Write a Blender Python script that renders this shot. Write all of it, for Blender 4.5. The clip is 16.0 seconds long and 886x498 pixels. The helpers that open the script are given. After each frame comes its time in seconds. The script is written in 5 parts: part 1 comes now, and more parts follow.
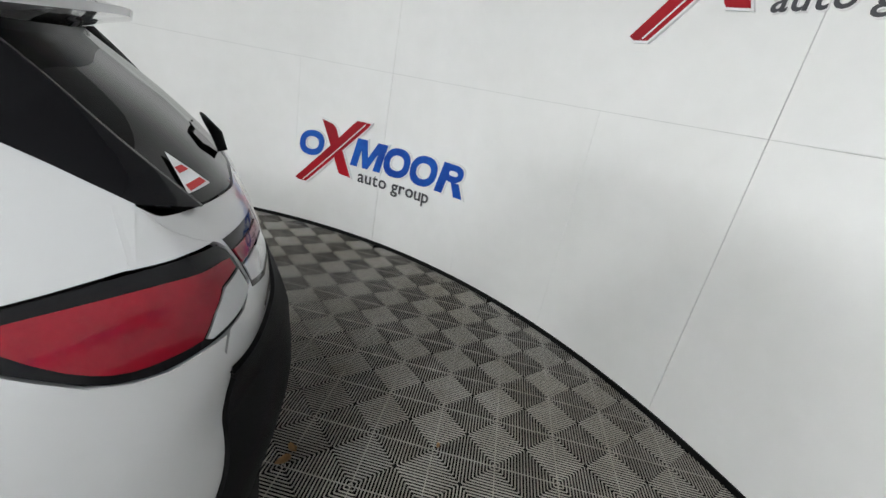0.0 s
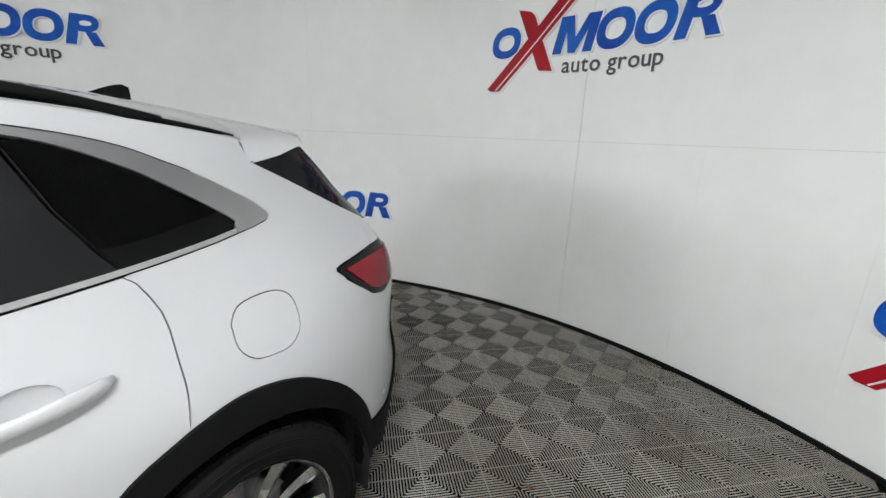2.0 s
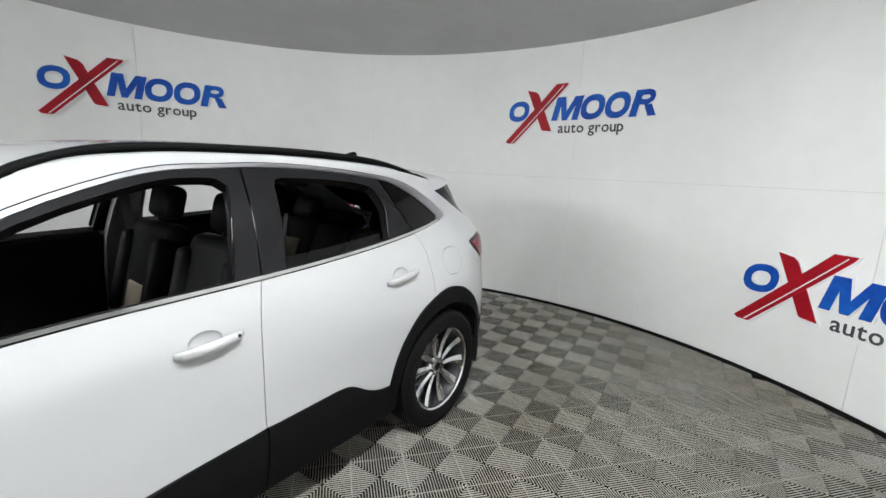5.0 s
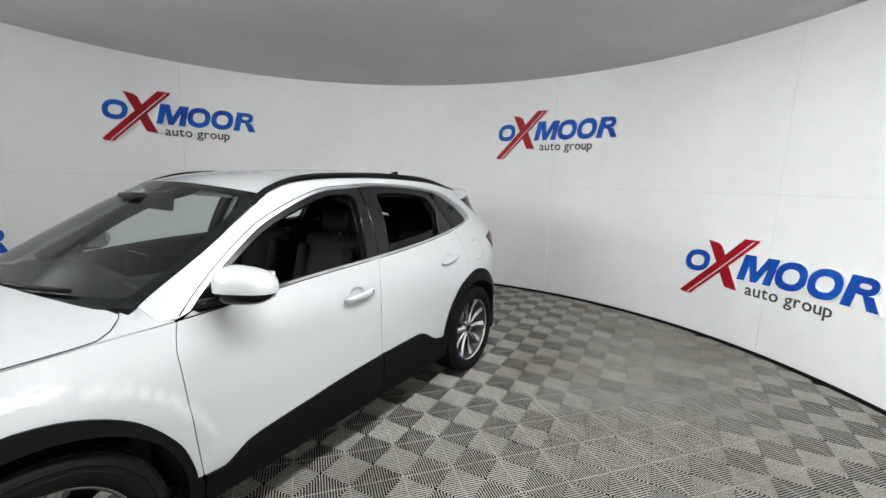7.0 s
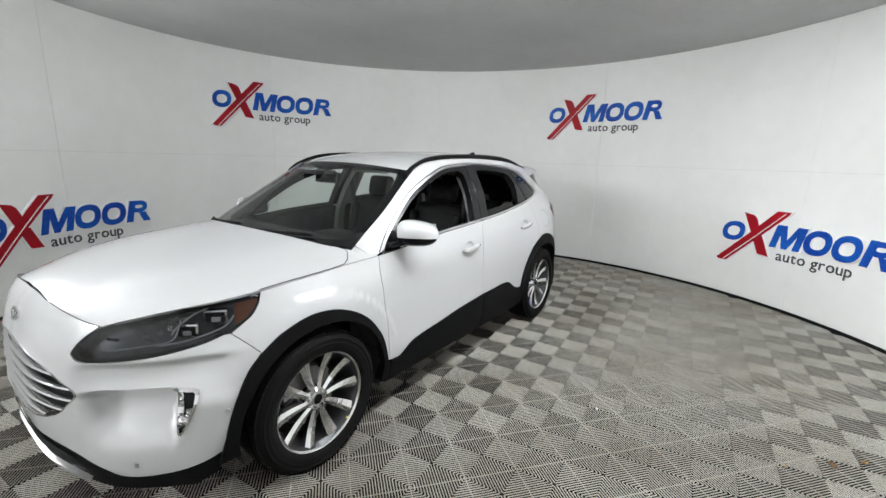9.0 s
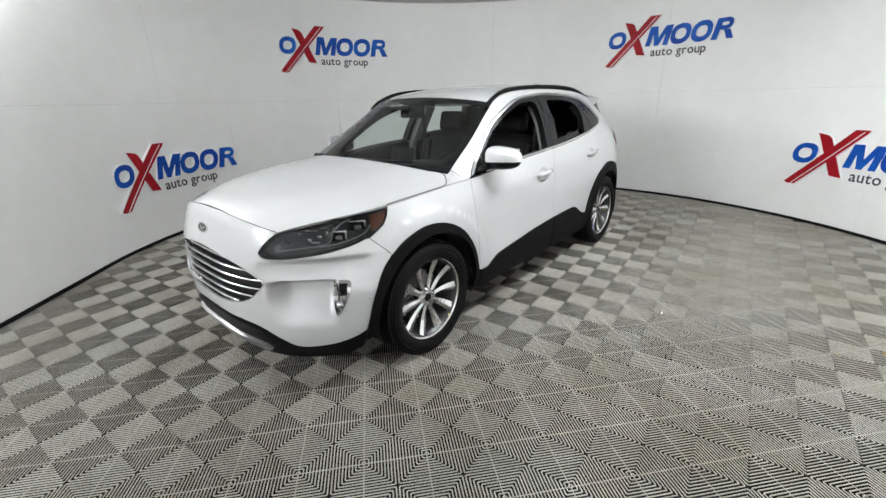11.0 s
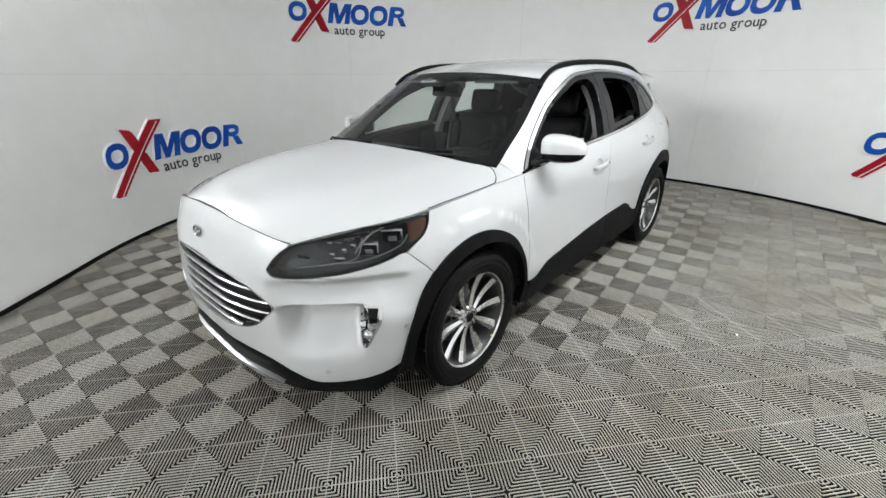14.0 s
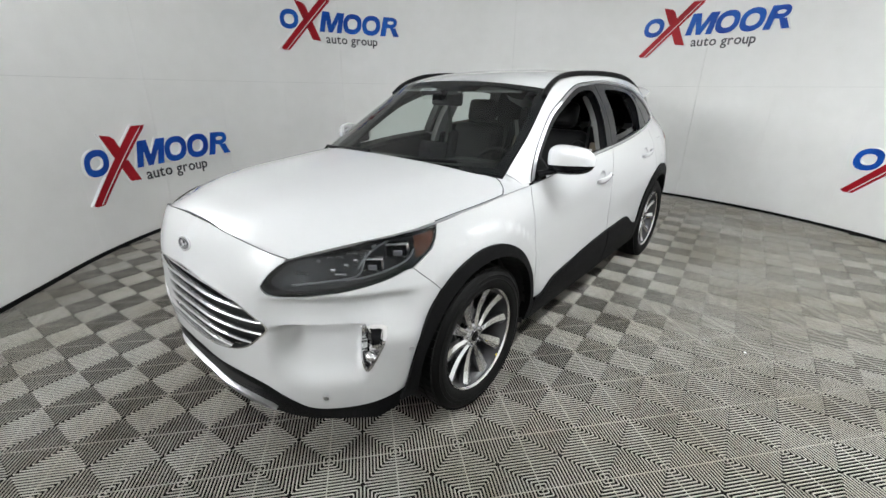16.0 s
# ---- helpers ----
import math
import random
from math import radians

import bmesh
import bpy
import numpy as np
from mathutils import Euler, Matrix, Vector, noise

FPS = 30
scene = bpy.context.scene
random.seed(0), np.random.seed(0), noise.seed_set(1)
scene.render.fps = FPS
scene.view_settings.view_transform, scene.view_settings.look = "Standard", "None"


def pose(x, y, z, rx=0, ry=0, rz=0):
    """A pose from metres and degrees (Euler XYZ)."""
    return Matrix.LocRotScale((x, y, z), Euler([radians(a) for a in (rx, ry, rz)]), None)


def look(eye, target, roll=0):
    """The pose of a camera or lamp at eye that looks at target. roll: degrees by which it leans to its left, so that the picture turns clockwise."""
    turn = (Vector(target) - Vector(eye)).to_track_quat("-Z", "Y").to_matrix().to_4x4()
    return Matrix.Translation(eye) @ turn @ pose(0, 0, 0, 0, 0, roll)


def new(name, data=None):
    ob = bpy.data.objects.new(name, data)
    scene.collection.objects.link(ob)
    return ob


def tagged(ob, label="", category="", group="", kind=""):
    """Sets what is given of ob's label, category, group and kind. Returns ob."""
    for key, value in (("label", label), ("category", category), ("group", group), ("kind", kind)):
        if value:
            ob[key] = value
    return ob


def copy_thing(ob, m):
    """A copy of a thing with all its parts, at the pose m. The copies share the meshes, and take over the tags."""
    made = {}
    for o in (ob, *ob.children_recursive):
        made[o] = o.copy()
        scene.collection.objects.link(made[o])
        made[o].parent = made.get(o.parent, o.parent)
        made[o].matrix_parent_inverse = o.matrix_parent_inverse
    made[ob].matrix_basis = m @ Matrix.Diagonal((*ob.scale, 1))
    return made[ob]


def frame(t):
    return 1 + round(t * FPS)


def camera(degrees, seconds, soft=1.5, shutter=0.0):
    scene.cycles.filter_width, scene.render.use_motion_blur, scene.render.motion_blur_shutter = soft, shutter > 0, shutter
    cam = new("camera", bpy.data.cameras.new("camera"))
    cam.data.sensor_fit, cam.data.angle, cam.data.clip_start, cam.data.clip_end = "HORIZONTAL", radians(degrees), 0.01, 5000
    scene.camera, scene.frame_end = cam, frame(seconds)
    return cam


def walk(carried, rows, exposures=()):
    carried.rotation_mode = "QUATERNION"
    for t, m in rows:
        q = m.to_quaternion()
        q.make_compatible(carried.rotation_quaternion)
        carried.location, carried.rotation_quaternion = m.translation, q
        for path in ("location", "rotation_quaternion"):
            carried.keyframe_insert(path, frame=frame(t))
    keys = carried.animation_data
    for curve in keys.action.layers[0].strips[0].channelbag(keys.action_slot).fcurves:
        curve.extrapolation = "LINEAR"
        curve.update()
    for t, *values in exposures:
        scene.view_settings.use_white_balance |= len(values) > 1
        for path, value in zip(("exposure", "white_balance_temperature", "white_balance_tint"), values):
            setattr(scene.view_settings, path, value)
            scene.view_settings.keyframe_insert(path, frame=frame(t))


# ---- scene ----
# World: metres, the car stands at the origin with its nose towards +x and its left side towards +y.
cam = camera(93.6, 16.0, soft=1.5)
PATH = [
    (0, (-2.010, 1.463, 1.491), (-3.048, -0.096, 0.790), 11.0),
    (0.5, (-1.768, 1.615, 1.492), (-2.975, 0.157, 0.845), 10.3),
    (1, (-1.509, 1.756, 1.491), (-2.811, 0.360, 0.893), 6.6),
    (1.5, (-1.214, 1.813, 1.500), (-2.628, 0.510, 0.948), 4.1),
    (2, (-0.937, 1.860, 1.521), (-2.443, 0.647, 1.011), 2.5),
    (2.5, (-0.699, 1.978, 1.535), (-2.296, 0.857, 1.094), 2.9),
    (3, (-0.450, 2.090, 1.549), (-2.086, 1.036, 1.088), 1.7),
    (3.5, (-0.229, 2.098, 1.534), (-1.839, 1.006, 1.069), 0.8),
    (4, (0.116, 2.137, 1.528), (-1.435, 0.959, 1.076), 1.6),
    (4.2, (0.214, 2.186, 1.527), (-1.328, 0.986, 1.101), 1.9),
    (6.3, (1.276, 2.391, 1.591), (-0.396, 1.328, 1.315), 3.5),
    (6.5, (1.387, 2.439, 1.589), (-0.291, 1.390, 1.301), 2.9),
    (7, (1.623, 2.472, 1.576), (-0.043, 1.412, 1.258), 1.7),
    (7.5, (1.869, 2.378, 1.590), (0.221, 1.301, 1.235), 1.6),
    (8, (2.131, 2.276, 1.580), (0.503, 1.201, 1.139), 2.1),
    (8.5, (2.309, 2.321, 1.587), (0.698, 1.221, 1.147), 2.7),
    (9, (2.546, 2.473, 1.577), (0.957, 1.333, 1.154), 1.6),
    (9.5, (2.703, 2.536, 1.567), (1.158, 1.338, 1.146), -0.0),
    (10, (2.884, 2.503, 1.546), (1.369, 1.282, 1.081), -2.1),
    (10.2, (2.983, 2.495, 1.539), (1.493, 1.264, 1.027), -2.1),
    (12.3, (3.078, 2.394, 1.513), (1.713, 1.135, 0.770), -0.4),
    (12.5, (3.090, 2.364, 1.517), (1.727, 1.102, 0.777), -0.2),
    (13, (3.042, 2.261, 1.520), (1.686, 0.994, 0.774), -0.2),
    (13.5, (2.867, 2.098, 1.531), (1.509, 0.838, 0.775), -0.2),
    (14, (2.812, 2.001, 1.518), (1.446, 0.760, 0.748), -0.4),
    (14.5, (2.839, 1.911, 1.516), (1.460, 0.699, 0.724), -0.6),
    (15, (2.826, 1.859, 1.506), (1.421, 0.680, 0.707), -0.6),
    (15.5, (2.794, 1.859, 1.509), (1.375, 0.667, 0.756), 0.0),
    (16, (2.787, 1.862, 1.490), (1.363, 0.657, 0.770), 0.6),
]
walk(cam, [(t, look(eye, target, roll)) for t, eye, target, roll in PATH], exposures=[(0.0, 0.60), (1.0, 0.32), (3.0, 0.32), (6.5, 0.32), (9.0, 0.30), (12.5, 0.40), (16.0, 0.40)])

# Plan of the booth: an oval room round the car.
CX, CY, RX, RY, CEIL = -0.342, 0.3045, 3.868, 4.082, 3.03

# ---------------------------------------------------------------- light
world = bpy.data.worlds.new("world")
world.use_nodes = True
world.node_tree.nodes["Background"].inputs["Color"].default_value = (0.9, 0.95, 1.0, 1)
world.node_tree.nodes["Background"].inputs["Strength"].default_value = 0.05
scene.world = world
TUBE_GLOW = 115.0
# The pair at -34 and -38 is added out of view to brighten the right wall.
TUBES = [(a, 2.15) for a in (-2.0, -5.0, -8.0, -34.0, -38.0)]  # angle round the booth, height of the foot
STRIP_GLOW = 124.0
STRIPS = ((0.85, 2.3), (-0.35, 2.3))  # middles of the ceiling lamps, which run along the car

# ---------------------------------------------------------------- materials
def material(name, color, rough=0.5, metal=0.0, tint=None, scale=8.0, amount=0.3, bump=0.0, bump_scale=60.0,
             coat=0.0, coat_rough=0.03, spec=0.5, rough_var=0.0, per_object=0.0, in_place=False):
    """Principled material whose colour wanders between two tones at two scales, with fine relief."""
    m = bpy.data.materials.new(name)
    m.use_nodes = True
    nt = m.node_tree
    bsdf = nt.nodes["Principled BSDF"]
    bsdf.inputs["Roughness"].default_value = rough
    bsdf.inputs["Metallic"].default_value = metal
    bsdf.inputs["Specular IOR Level"].default_value = spec
    bsdf.inputs["Coat Weight"].default_value = coat
    bsdf.inputs["Coat Roughness"].default_value = coat_rough
    tint = tint or tuple(c * 0.8 for c in color)
    geo = nt.nodes.new("ShaderNodeTexCoord")
    place = nt.nodes.new("ShaderNodeNewGeometry").outputs["Position"] if in_place else geo.outputs["Object"]
    n1 = nt.nodes.new("ShaderNodeTexNoise")
    n1.inputs["Scale"].default_value = scale
    n1.inputs["Detail"].default_value = 5
    n2 = nt.nodes.new("ShaderNodeTexNoise")
    n2.inputs["Scale"].default_value = scale * 9
    n2.inputs["Detail"].default_value = 3
    nt.links.new(place, n1.inputs["Vector"])
    nt.links.new(place, n2.inputs["Vector"])
    add = nt.nodes.new("ShaderNodeMath")
    add.operation = "MULTIPLY_ADD"
    nt.links.new(n2.outputs["Fac"], add.inputs[0])
    add.inputs[1].default_value = 0.4
    nt.links.new(n1.outputs["Fac"], add.inputs[2])
    rng = nt.nodes.new("ShaderNodeMapRange")
    rng.inputs["From Min"].default_value = 0.45
    rng.inputs["From Max"].default_value = 0.95
    rng.inputs["To Max"].default_value = amount
    nt.links.new(add.outputs[0], rng.inputs["Value"])
    mix = nt.nodes.new("ShaderNodeMix")
    mix.data_type = "RGBA"
    mix.inputs[6].default_value = (*color, 1)
    mix.inputs[7].default_value = (*tint, 1)
    nt.links.new(rng.outputs[0], mix.inputs[0])
    out = mix.outputs[2]
    if per_object:
        info = nt.nodes.new("ShaderNodeObjectInfo")
        hsv = nt.nodes.new("ShaderNodeHueSaturation")
        r2 = nt.nodes.new("ShaderNodeMapRange")
        r2.inputs["To Min"].default_value = 1 - per_object
        r2.inputs["To Max"].default_value = 1 + per_object
        nt.links.new(info.outputs["Random"], r2.inputs["Value"])
        nt.links.new(r2.outputs[0], hsv.inputs["Value"])
        nt.links.new(out, hsv.inputs["Color"])
        out = hsv.outputs["Color"]
    nt.links.new(out, bsdf.inputs["Base Color"])
    if rough_var:
        r3 = nt.nodes.new("ShaderNodeMapRange")
        r3.inputs["To Min"].default_value = rough - rough_var
        r3.inputs["To Max"].default_value = rough + rough_var
        nt.links.new(n1.outputs["Fac"], r3.inputs["Value"])
        nt.links.new(r3.outputs[0], bsdf.inputs["Roughness"])
    if bump:
        n3 = nt.nodes.new("ShaderNodeTexNoise")
        n3.inputs["Scale"].default_value = bump_scale
        n3.inputs["Detail"].default_value = 4
        nt.links.new(geo.outputs["Object"], n3.inputs["Vector"])
        b = nt.nodes.new("ShaderNodeBump")
        b.inputs["Strength"].default_value = bump
        b.inputs["Distance"].default_value = 0.01
        nt.links.new(n3.outputs["Fac"], b.inputs["Height"])
        nt.links.new(b.outputs["Normal"], bsdf.inputs["Normal"])
    return m


def glass(name, color, alpha_mix, rough=0.0):
    """A tinted pane: part clear transmission, part mirror gloss."""
    m = bpy.data.materials.new(name)
    m.use_nodes = True
    nt = m.node_tree
    nt.nodes.remove(nt.nodes["Principled BSDF"])
    tr = nt.nodes.new("ShaderNodeBsdfTransparent")
    tr.inputs["Color"].default_value = (*color, 1)
    gl = nt.nodes.new("ShaderNodeBsdfGlossy")
    gl.inputs["Roughness"].default_value = rough
    fr = nt.nodes.new("ShaderNodeFresnel")
    fr.inputs["IOR"].default_value = alpha_mix
    mx = nt.nodes.new("ShaderNodeMixShader")
    nt.links.new(fr.outputs[0], mx.inputs[0])
    nt.links.new(tr.outputs[0], mx.inputs[1])
    nt.links.new(gl.outputs[0], mx.inputs[2])
    nt.links.new(mx.outputs[0], nt.nodes["Material Output"].inputs["Surface"])
    return m


def glowing(name, color, strength):
    m = bpy.data.materials.new(name)
    m.use_nodes = True
    b = m.node_tree.nodes["Principled BSDF"]
    b.inputs["Base Color"].default_value = (0.9, 0.9, 0.9, 1)
    b.inputs["Emission Color"].default_value = (*color, 1)
    b.inputs["Emission Strength"].default_value = strength
    return m


WALL = material("wall_paint", (0.84, 0.84, 0.832), 0.62, tint=(0.755, 0.755, 0.74), scale=0.7, amount=0.9, bump=0.05, bump_scale=90, spec=0.3)
WALL_EDGE = material("wall_joint", (0.55, 0.55, 0.54), 0.8)
CEILING = material("ceiling_board", (0.62, 0.62, 0.62), 0.9, tint=(0.52, 0.52, 0.52), scale=1.2, amount=0.7, bump=0.1, bump_scale=40, spec=0.2)
BLACK_TRIM = material("black_rubber_trim", (0.008, 0.008, 0.008), 0.6, scale=20, spec=0.1)
RIB = material("floor_rib_plastic", (0.345, 0.336, 0.312), 0.5, tint=(0.21, 0.188, 0.146), scale=1.3, amount=0.85, bump=0.15, bump_scale=300, per_object=0.10, in_place=True)
# slab and rib webs: near black, the shade between ribs put into the colour
GAP_SHADE = material("floor_gap_shade", (0.010, 0.0095, 0.0088), 0.9, tint=(0.02, 0.018, 0.015), scale=3, spec=0.1)
SIGN_WHITE = material("sign_foam_white", (0.82, 0.82, 0.82), 0.6)
SIGN_BLUE = material("sign_blue_face", (0.006, 0.030, 0.27), 0.45, tint=(0.010, 0.125, 0.50), scale=2.5, amount=0.9, spec=0.15)
SIGN_RED = material("sign_red_face", (0.40, 0.006, 0.014), 0.45, tint=(0.20, 0.006, 0.014), scale=3, amount=0.8, spec=0.15)
SIGN_GREY = material("sign_grey_face", (0.065, 0.065, 0.072), 0.5, spec=0.2)
TUBE = glowing("light_tube", (0.96, 0.99, 1.0), TUBE_GLOW)
STRIP = glowing("strip_lamp", (0.96, 0.99, 1.0), STRIP_GLOW)
HOUSING = material("lamp_housing", (0.6, 0.6, 0.6), 0.4, metal=0.6)

PAINT = material("white_car_paint", (0.435, 0.44, 0.445), 0.34, tint=(0.41, 0.415, 0.42), scale=2.0, amount=0.6, coat=1.0, coat_rough=0.02)
CLAD = material("grained_black_cladding", (0.005, 0.005, 0.0054), 0.55, spec=0.06, tint=(0.009, 0.009, 0.0094), scale=6, bump=0.12, bump_scale=500)
GLOSS_BLACK = material("gloss_black_trim", (0.006, 0.006, 0.007), 0.09, spec=0.17)
FRAME_BLACK = material("satin_black_frame", (0.010, 0.010, 0.011), 0.24, spec=0.17)
LAMP_BLACK = material("dark_lamp_inside", (0.028, 0.029, 0.033), 0.30, metal=0.3, tint=(0.07, 0.07, 0.075), scale=40, amount=0.6)
CHROME = material("chrome", (0.72, 0.72, 0.73), 0.07, metal=1.0, tint=(0.7, 0.7, 0.7))
SATIN = material("satin_chrome", (0.50, 0.50, 0.51), 0.36, metal=1.0, tint=(0.42, 0.42, 0.43))
RUBBER = material("tyre_rubber", (0.006, 0.006, 0.006), 0.65, spec=0.08, tint=(0.011, 0.0106, 0.010), scale=5, bump=0.08, bump_scale=200)
RIM = material("machined_alloy", (0.74, 0.74, 0.75), 0.14, metal=1.0, tint=(0.55, 0.55, 0.56), scale=10)
RIM_DARK = material("dark_alloy_pocket", (0.06, 0.06, 0.063), 0.35, metal=0.8)
STEEL = material("brake_steel", (0.35, 0.34, 0.33), 0.4, metal=1.0)
# near black: seals and hidden parts, and sheets standing in for shaded hollows
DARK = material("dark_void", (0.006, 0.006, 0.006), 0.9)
LEATHER = material("black_leather", (0.007, 0.007, 0.0075), 0.5, spec=0.07, tint=(0.010, 0.010, 0.010), scale=6, bump=0.15, bump_scale=260)
TAN = material("tan_leather_insert", (0.20, 0.165, 0.12), 0.55, tint=(0.16, 0.135, 0.10), scale=9, bump=0.15, bump_scale=240)
CABIN = material("dark_cabin_plastic", (0.013, 0.013, 0.0137), 0.6, spec=0.12, tint=(0.018, 0.018, 0.018), scale=8, bump=0.1, bump_scale=300)
HEADLINER = material("grey_headliner", (0.20, 0.20, 0.195), 0.95, scale=5)
PILLAR_TRIM = material("pale_pillar_trim", (0.36, 0.36, 0.35), 0.85, tint=(0.30, 0.30, 0.29), scale=6)
LAMP_RED = material("red_lamp_lens", (0.14, 0.003, 0.010), 0.06, tint=(0.24, 0.006, 0.016), scale=5, amount=0.8, spec=0.30)
LAMP_CLEAR = glass("clear_lamp_lens", (0.86, 0.88, 0.90), 1.45)
LAMP_FROST = material("frosted_white_lens", (0.33, 0.335, 0.345), 0.15, coat=1.0)
AMBER = material("amber_reflector", (0.17, 0.042, 0.010), 0.25, tint=(0.06, 0.016, 0.006), scale=30, amount=0.8)
SCREEN = glass("windscreen_glass", (0.66, 0.74, 0.70), 1.62)
PRIVACY = glass("privacy_glass", (0.030, 0.032, 0.034), 1.38)
EMBLEM_BLUE = material("dark_enamel", (0.008, 0.010, 0.018), 0.2, coat=1.0)
PAPER = material("white_label_paper", (0.75, 0.77, 0.78), 0.6)
INK_RED = material("red_label_ink", (0.5, 0.03, 0.03), 0.6)
YELLOW = material("yellow_tag", (0.7, 0.6, 0.05), 0.5)
LEAF = material("dry_leaf", (0.30, 0.17, 0.07), 0.8, tint=(0.42, 0.30, 0.16), scale=30)

# ---------------------------------------------------------------- helpers
def mesh_of(name, bm, mat, smooth=True):
    me = bpy.data.meshes.new(name)
    bm.normal_update()
    n = bm.loops.layers.float_vector.get("true_normal")
    normals = [tuple(l[n]) for f in bm.faces for l in f.loops] if n else None
    bm.to_mesh(me)
    bm.free()
    if normals:
        me.normals_split_custom_set(normals)
    for m in (mat if isinstance(mat, (list, tuple)) else [mat]):
        me.materials.append(m)
    if smooth:
        me.shade_smooth()
    return me


def part(name, bm, mat, parent=None, label="", smooth=False):
    """One mesh object, under a thing or part where one is given."""
    ob = new(name, mesh_of(name, bm, mat, smooth))
    if parent:
        ob.parent = parent
    if label:
        tagged(ob, label)
    return ob


def hub(name, m=None):
    ob = new(name)
    ob.empty_display_size = 0.1
    if m is not None:
        ob.matrix_basis = m
    return ob


def box(bm, x0, x1, y0, y1, z0, z1, m=None):
    vs = [bm.verts.new((x, y, z)) for x in (x0, x1) for y in (y0, y1) for z in (z0, z1)]
    if m is not None:
        for v in vs:
            v.co = m @ v.co
    for f in ((0, 1, 3, 2), (4, 6, 7, 5), (0, 4, 5, 1), (2, 3, 7, 6), (0, 2, 6, 4), (1, 5, 7, 3)):
        bm.faces.new([vs[i] for i in f])
    return vs


def rounded_box(x0, x1, y0, y1, z0, z1, r=0.01, seg=2):
    bm = bmesh.new()
    box(bm, x0, x1, y0, y1, z0, z1)
    bmesh.ops.bevel(bm, geom=bm.edges[:], offset=r, segments=seg, profile=0.5, affect="EDGES")
    return bm


def wall_at(deg, z, inset=0.0):
    """A point of the wall; the front of the booth bulges out behind the camera."""
    a = radians(deg)
    b = (deg + 45) % 360
    inset -= 2.0 * math.sin(math.pi * b / 165) ** 2 + 2.2 * (min(1, max(0, (b - 18) / 22)) - min(1, max(0, (b - 60) / 45))) if b < 165 else 0.0
    n = Vector((math.cos(a) / RX, math.sin(a) / RY, 0)).normalized()
    return Vector((CX + RX * math.cos(a), CY + RY * math.sin(a), z)) - n * inset


def wall_slab(bm, a0, a1, z0, z1, near, far, step=1.0):
    """A curved slab on the wall between two angles, from inset near to inset far."""
    n = max(1, math.ceil(abs(a1 - a0) / step))
    rows = [[bm.verts.new(wall_at(a0 + (a1 - a0) * i / n, z, d)) for z, d in ((z0, near), (z1, near), (z1, far), (z0, far))] for i in range(n + 1)]
    for p, q in zip(rows, rows[1:]):
        for k in range(4):
            bm.faces.new((p[k], p[(k + 1) % 4], q[(k + 1) % 4], q[k]))
    bm.faces.new(rows[0][::-1])
    bm.faces.new(rows[-1])
    bmesh.ops.recalc_face_normals(bm, faces=bm.faces[:])


# ---------------------------------------------------------------- the booth
bm = bmesh.new()
wall_slab(bm, 0, 180, 0.0, CEIL + 0.1, -0.02, -0.14, 2)
wall_back = tagged(part("wall_left", bm, WALL_EDGE, smooth=False), "curved backing wall of the photo booth", "wall", kind="structure")
bm = bmesh.new()
wall_slab(bm, 180, 360, 0.0, CEIL + 0.1, -0.02, -0.14, 2)
wall_right = tagged(part("wall_right", bm, WALL_EDGE, smooth=False), "curved backing wall of the photo booth", "wall", kind="structure")

SEAMS = [-65, -105, -145, -183.4, -221.1, -261.5, -302, -342.5, -383.5, -425]
MID = 1.548
rnd = random.Random(4)
for a, b in zip(SEAMS, SEAMS[1:]):
    owner = wall_back if math.sin(radians((a + b) / 2)) > 0 else wall_right
    g = 0.022
    bm = bmesh.new()
    wall_slab(bm, a - g, b + g, MID + 0.0012, CEIL, rnd.uniform(0, 0.002), -0.02)
    part("wall_panel", bm, WALL, owner)
    for k in range(3):
        p, q = a + (b - a) * k / 3, a + (b - a) * (k + 1) / 3
        bm = bmesh.new()
        wall_slab(bm, p - (g if k == 0 else 0.008), q + (g if k == 2 else 0.008), 0.012, MID - 0.0012, rnd.uniform(0.0005, 0.0025), -0.02)
        part("wall_panel", bm, WALL, owner)

bm = bmesh.new()
wall_slab(bm, 0, 360, 0.004, 0.036, 0.016, 0.003, 1.5)
tagged(part("baseboard", bm, BLACK_TRIM), "thin black rubber skirting where wall meets floor", "baseboard", kind="structure")

bm = bmesh.new()
ring = [bm.verts.new(wall_at(i * 3, CEIL + 0.004, -0.1)) for i in range(120)]
low = bm.faces.new(ring)
ext = bmesh.ops.extrude_face_region(bm, geom=[low])
for v in ext["geom"]:
    if isinstance(v, bmesh.types.BMVert):
        v.co.z += 0.08
bmesh.ops.recalc_face_normals(bm, faces=bm.faces[:])
tagged(part("ceiling", bm, CEILING), "plain grey ceiling over the oval booth", "ceiling", kind="structure")

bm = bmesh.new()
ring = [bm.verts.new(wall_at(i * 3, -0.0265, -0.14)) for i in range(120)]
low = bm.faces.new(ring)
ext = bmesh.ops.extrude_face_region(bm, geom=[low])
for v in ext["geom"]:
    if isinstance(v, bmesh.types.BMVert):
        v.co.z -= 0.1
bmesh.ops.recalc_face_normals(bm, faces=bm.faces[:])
floor = tagged(part("floor", bm, GAP_SHADE), "slab under the ribbed interlocking floor tiles, near black for the shade in their gaps", "floor", kind="structure")

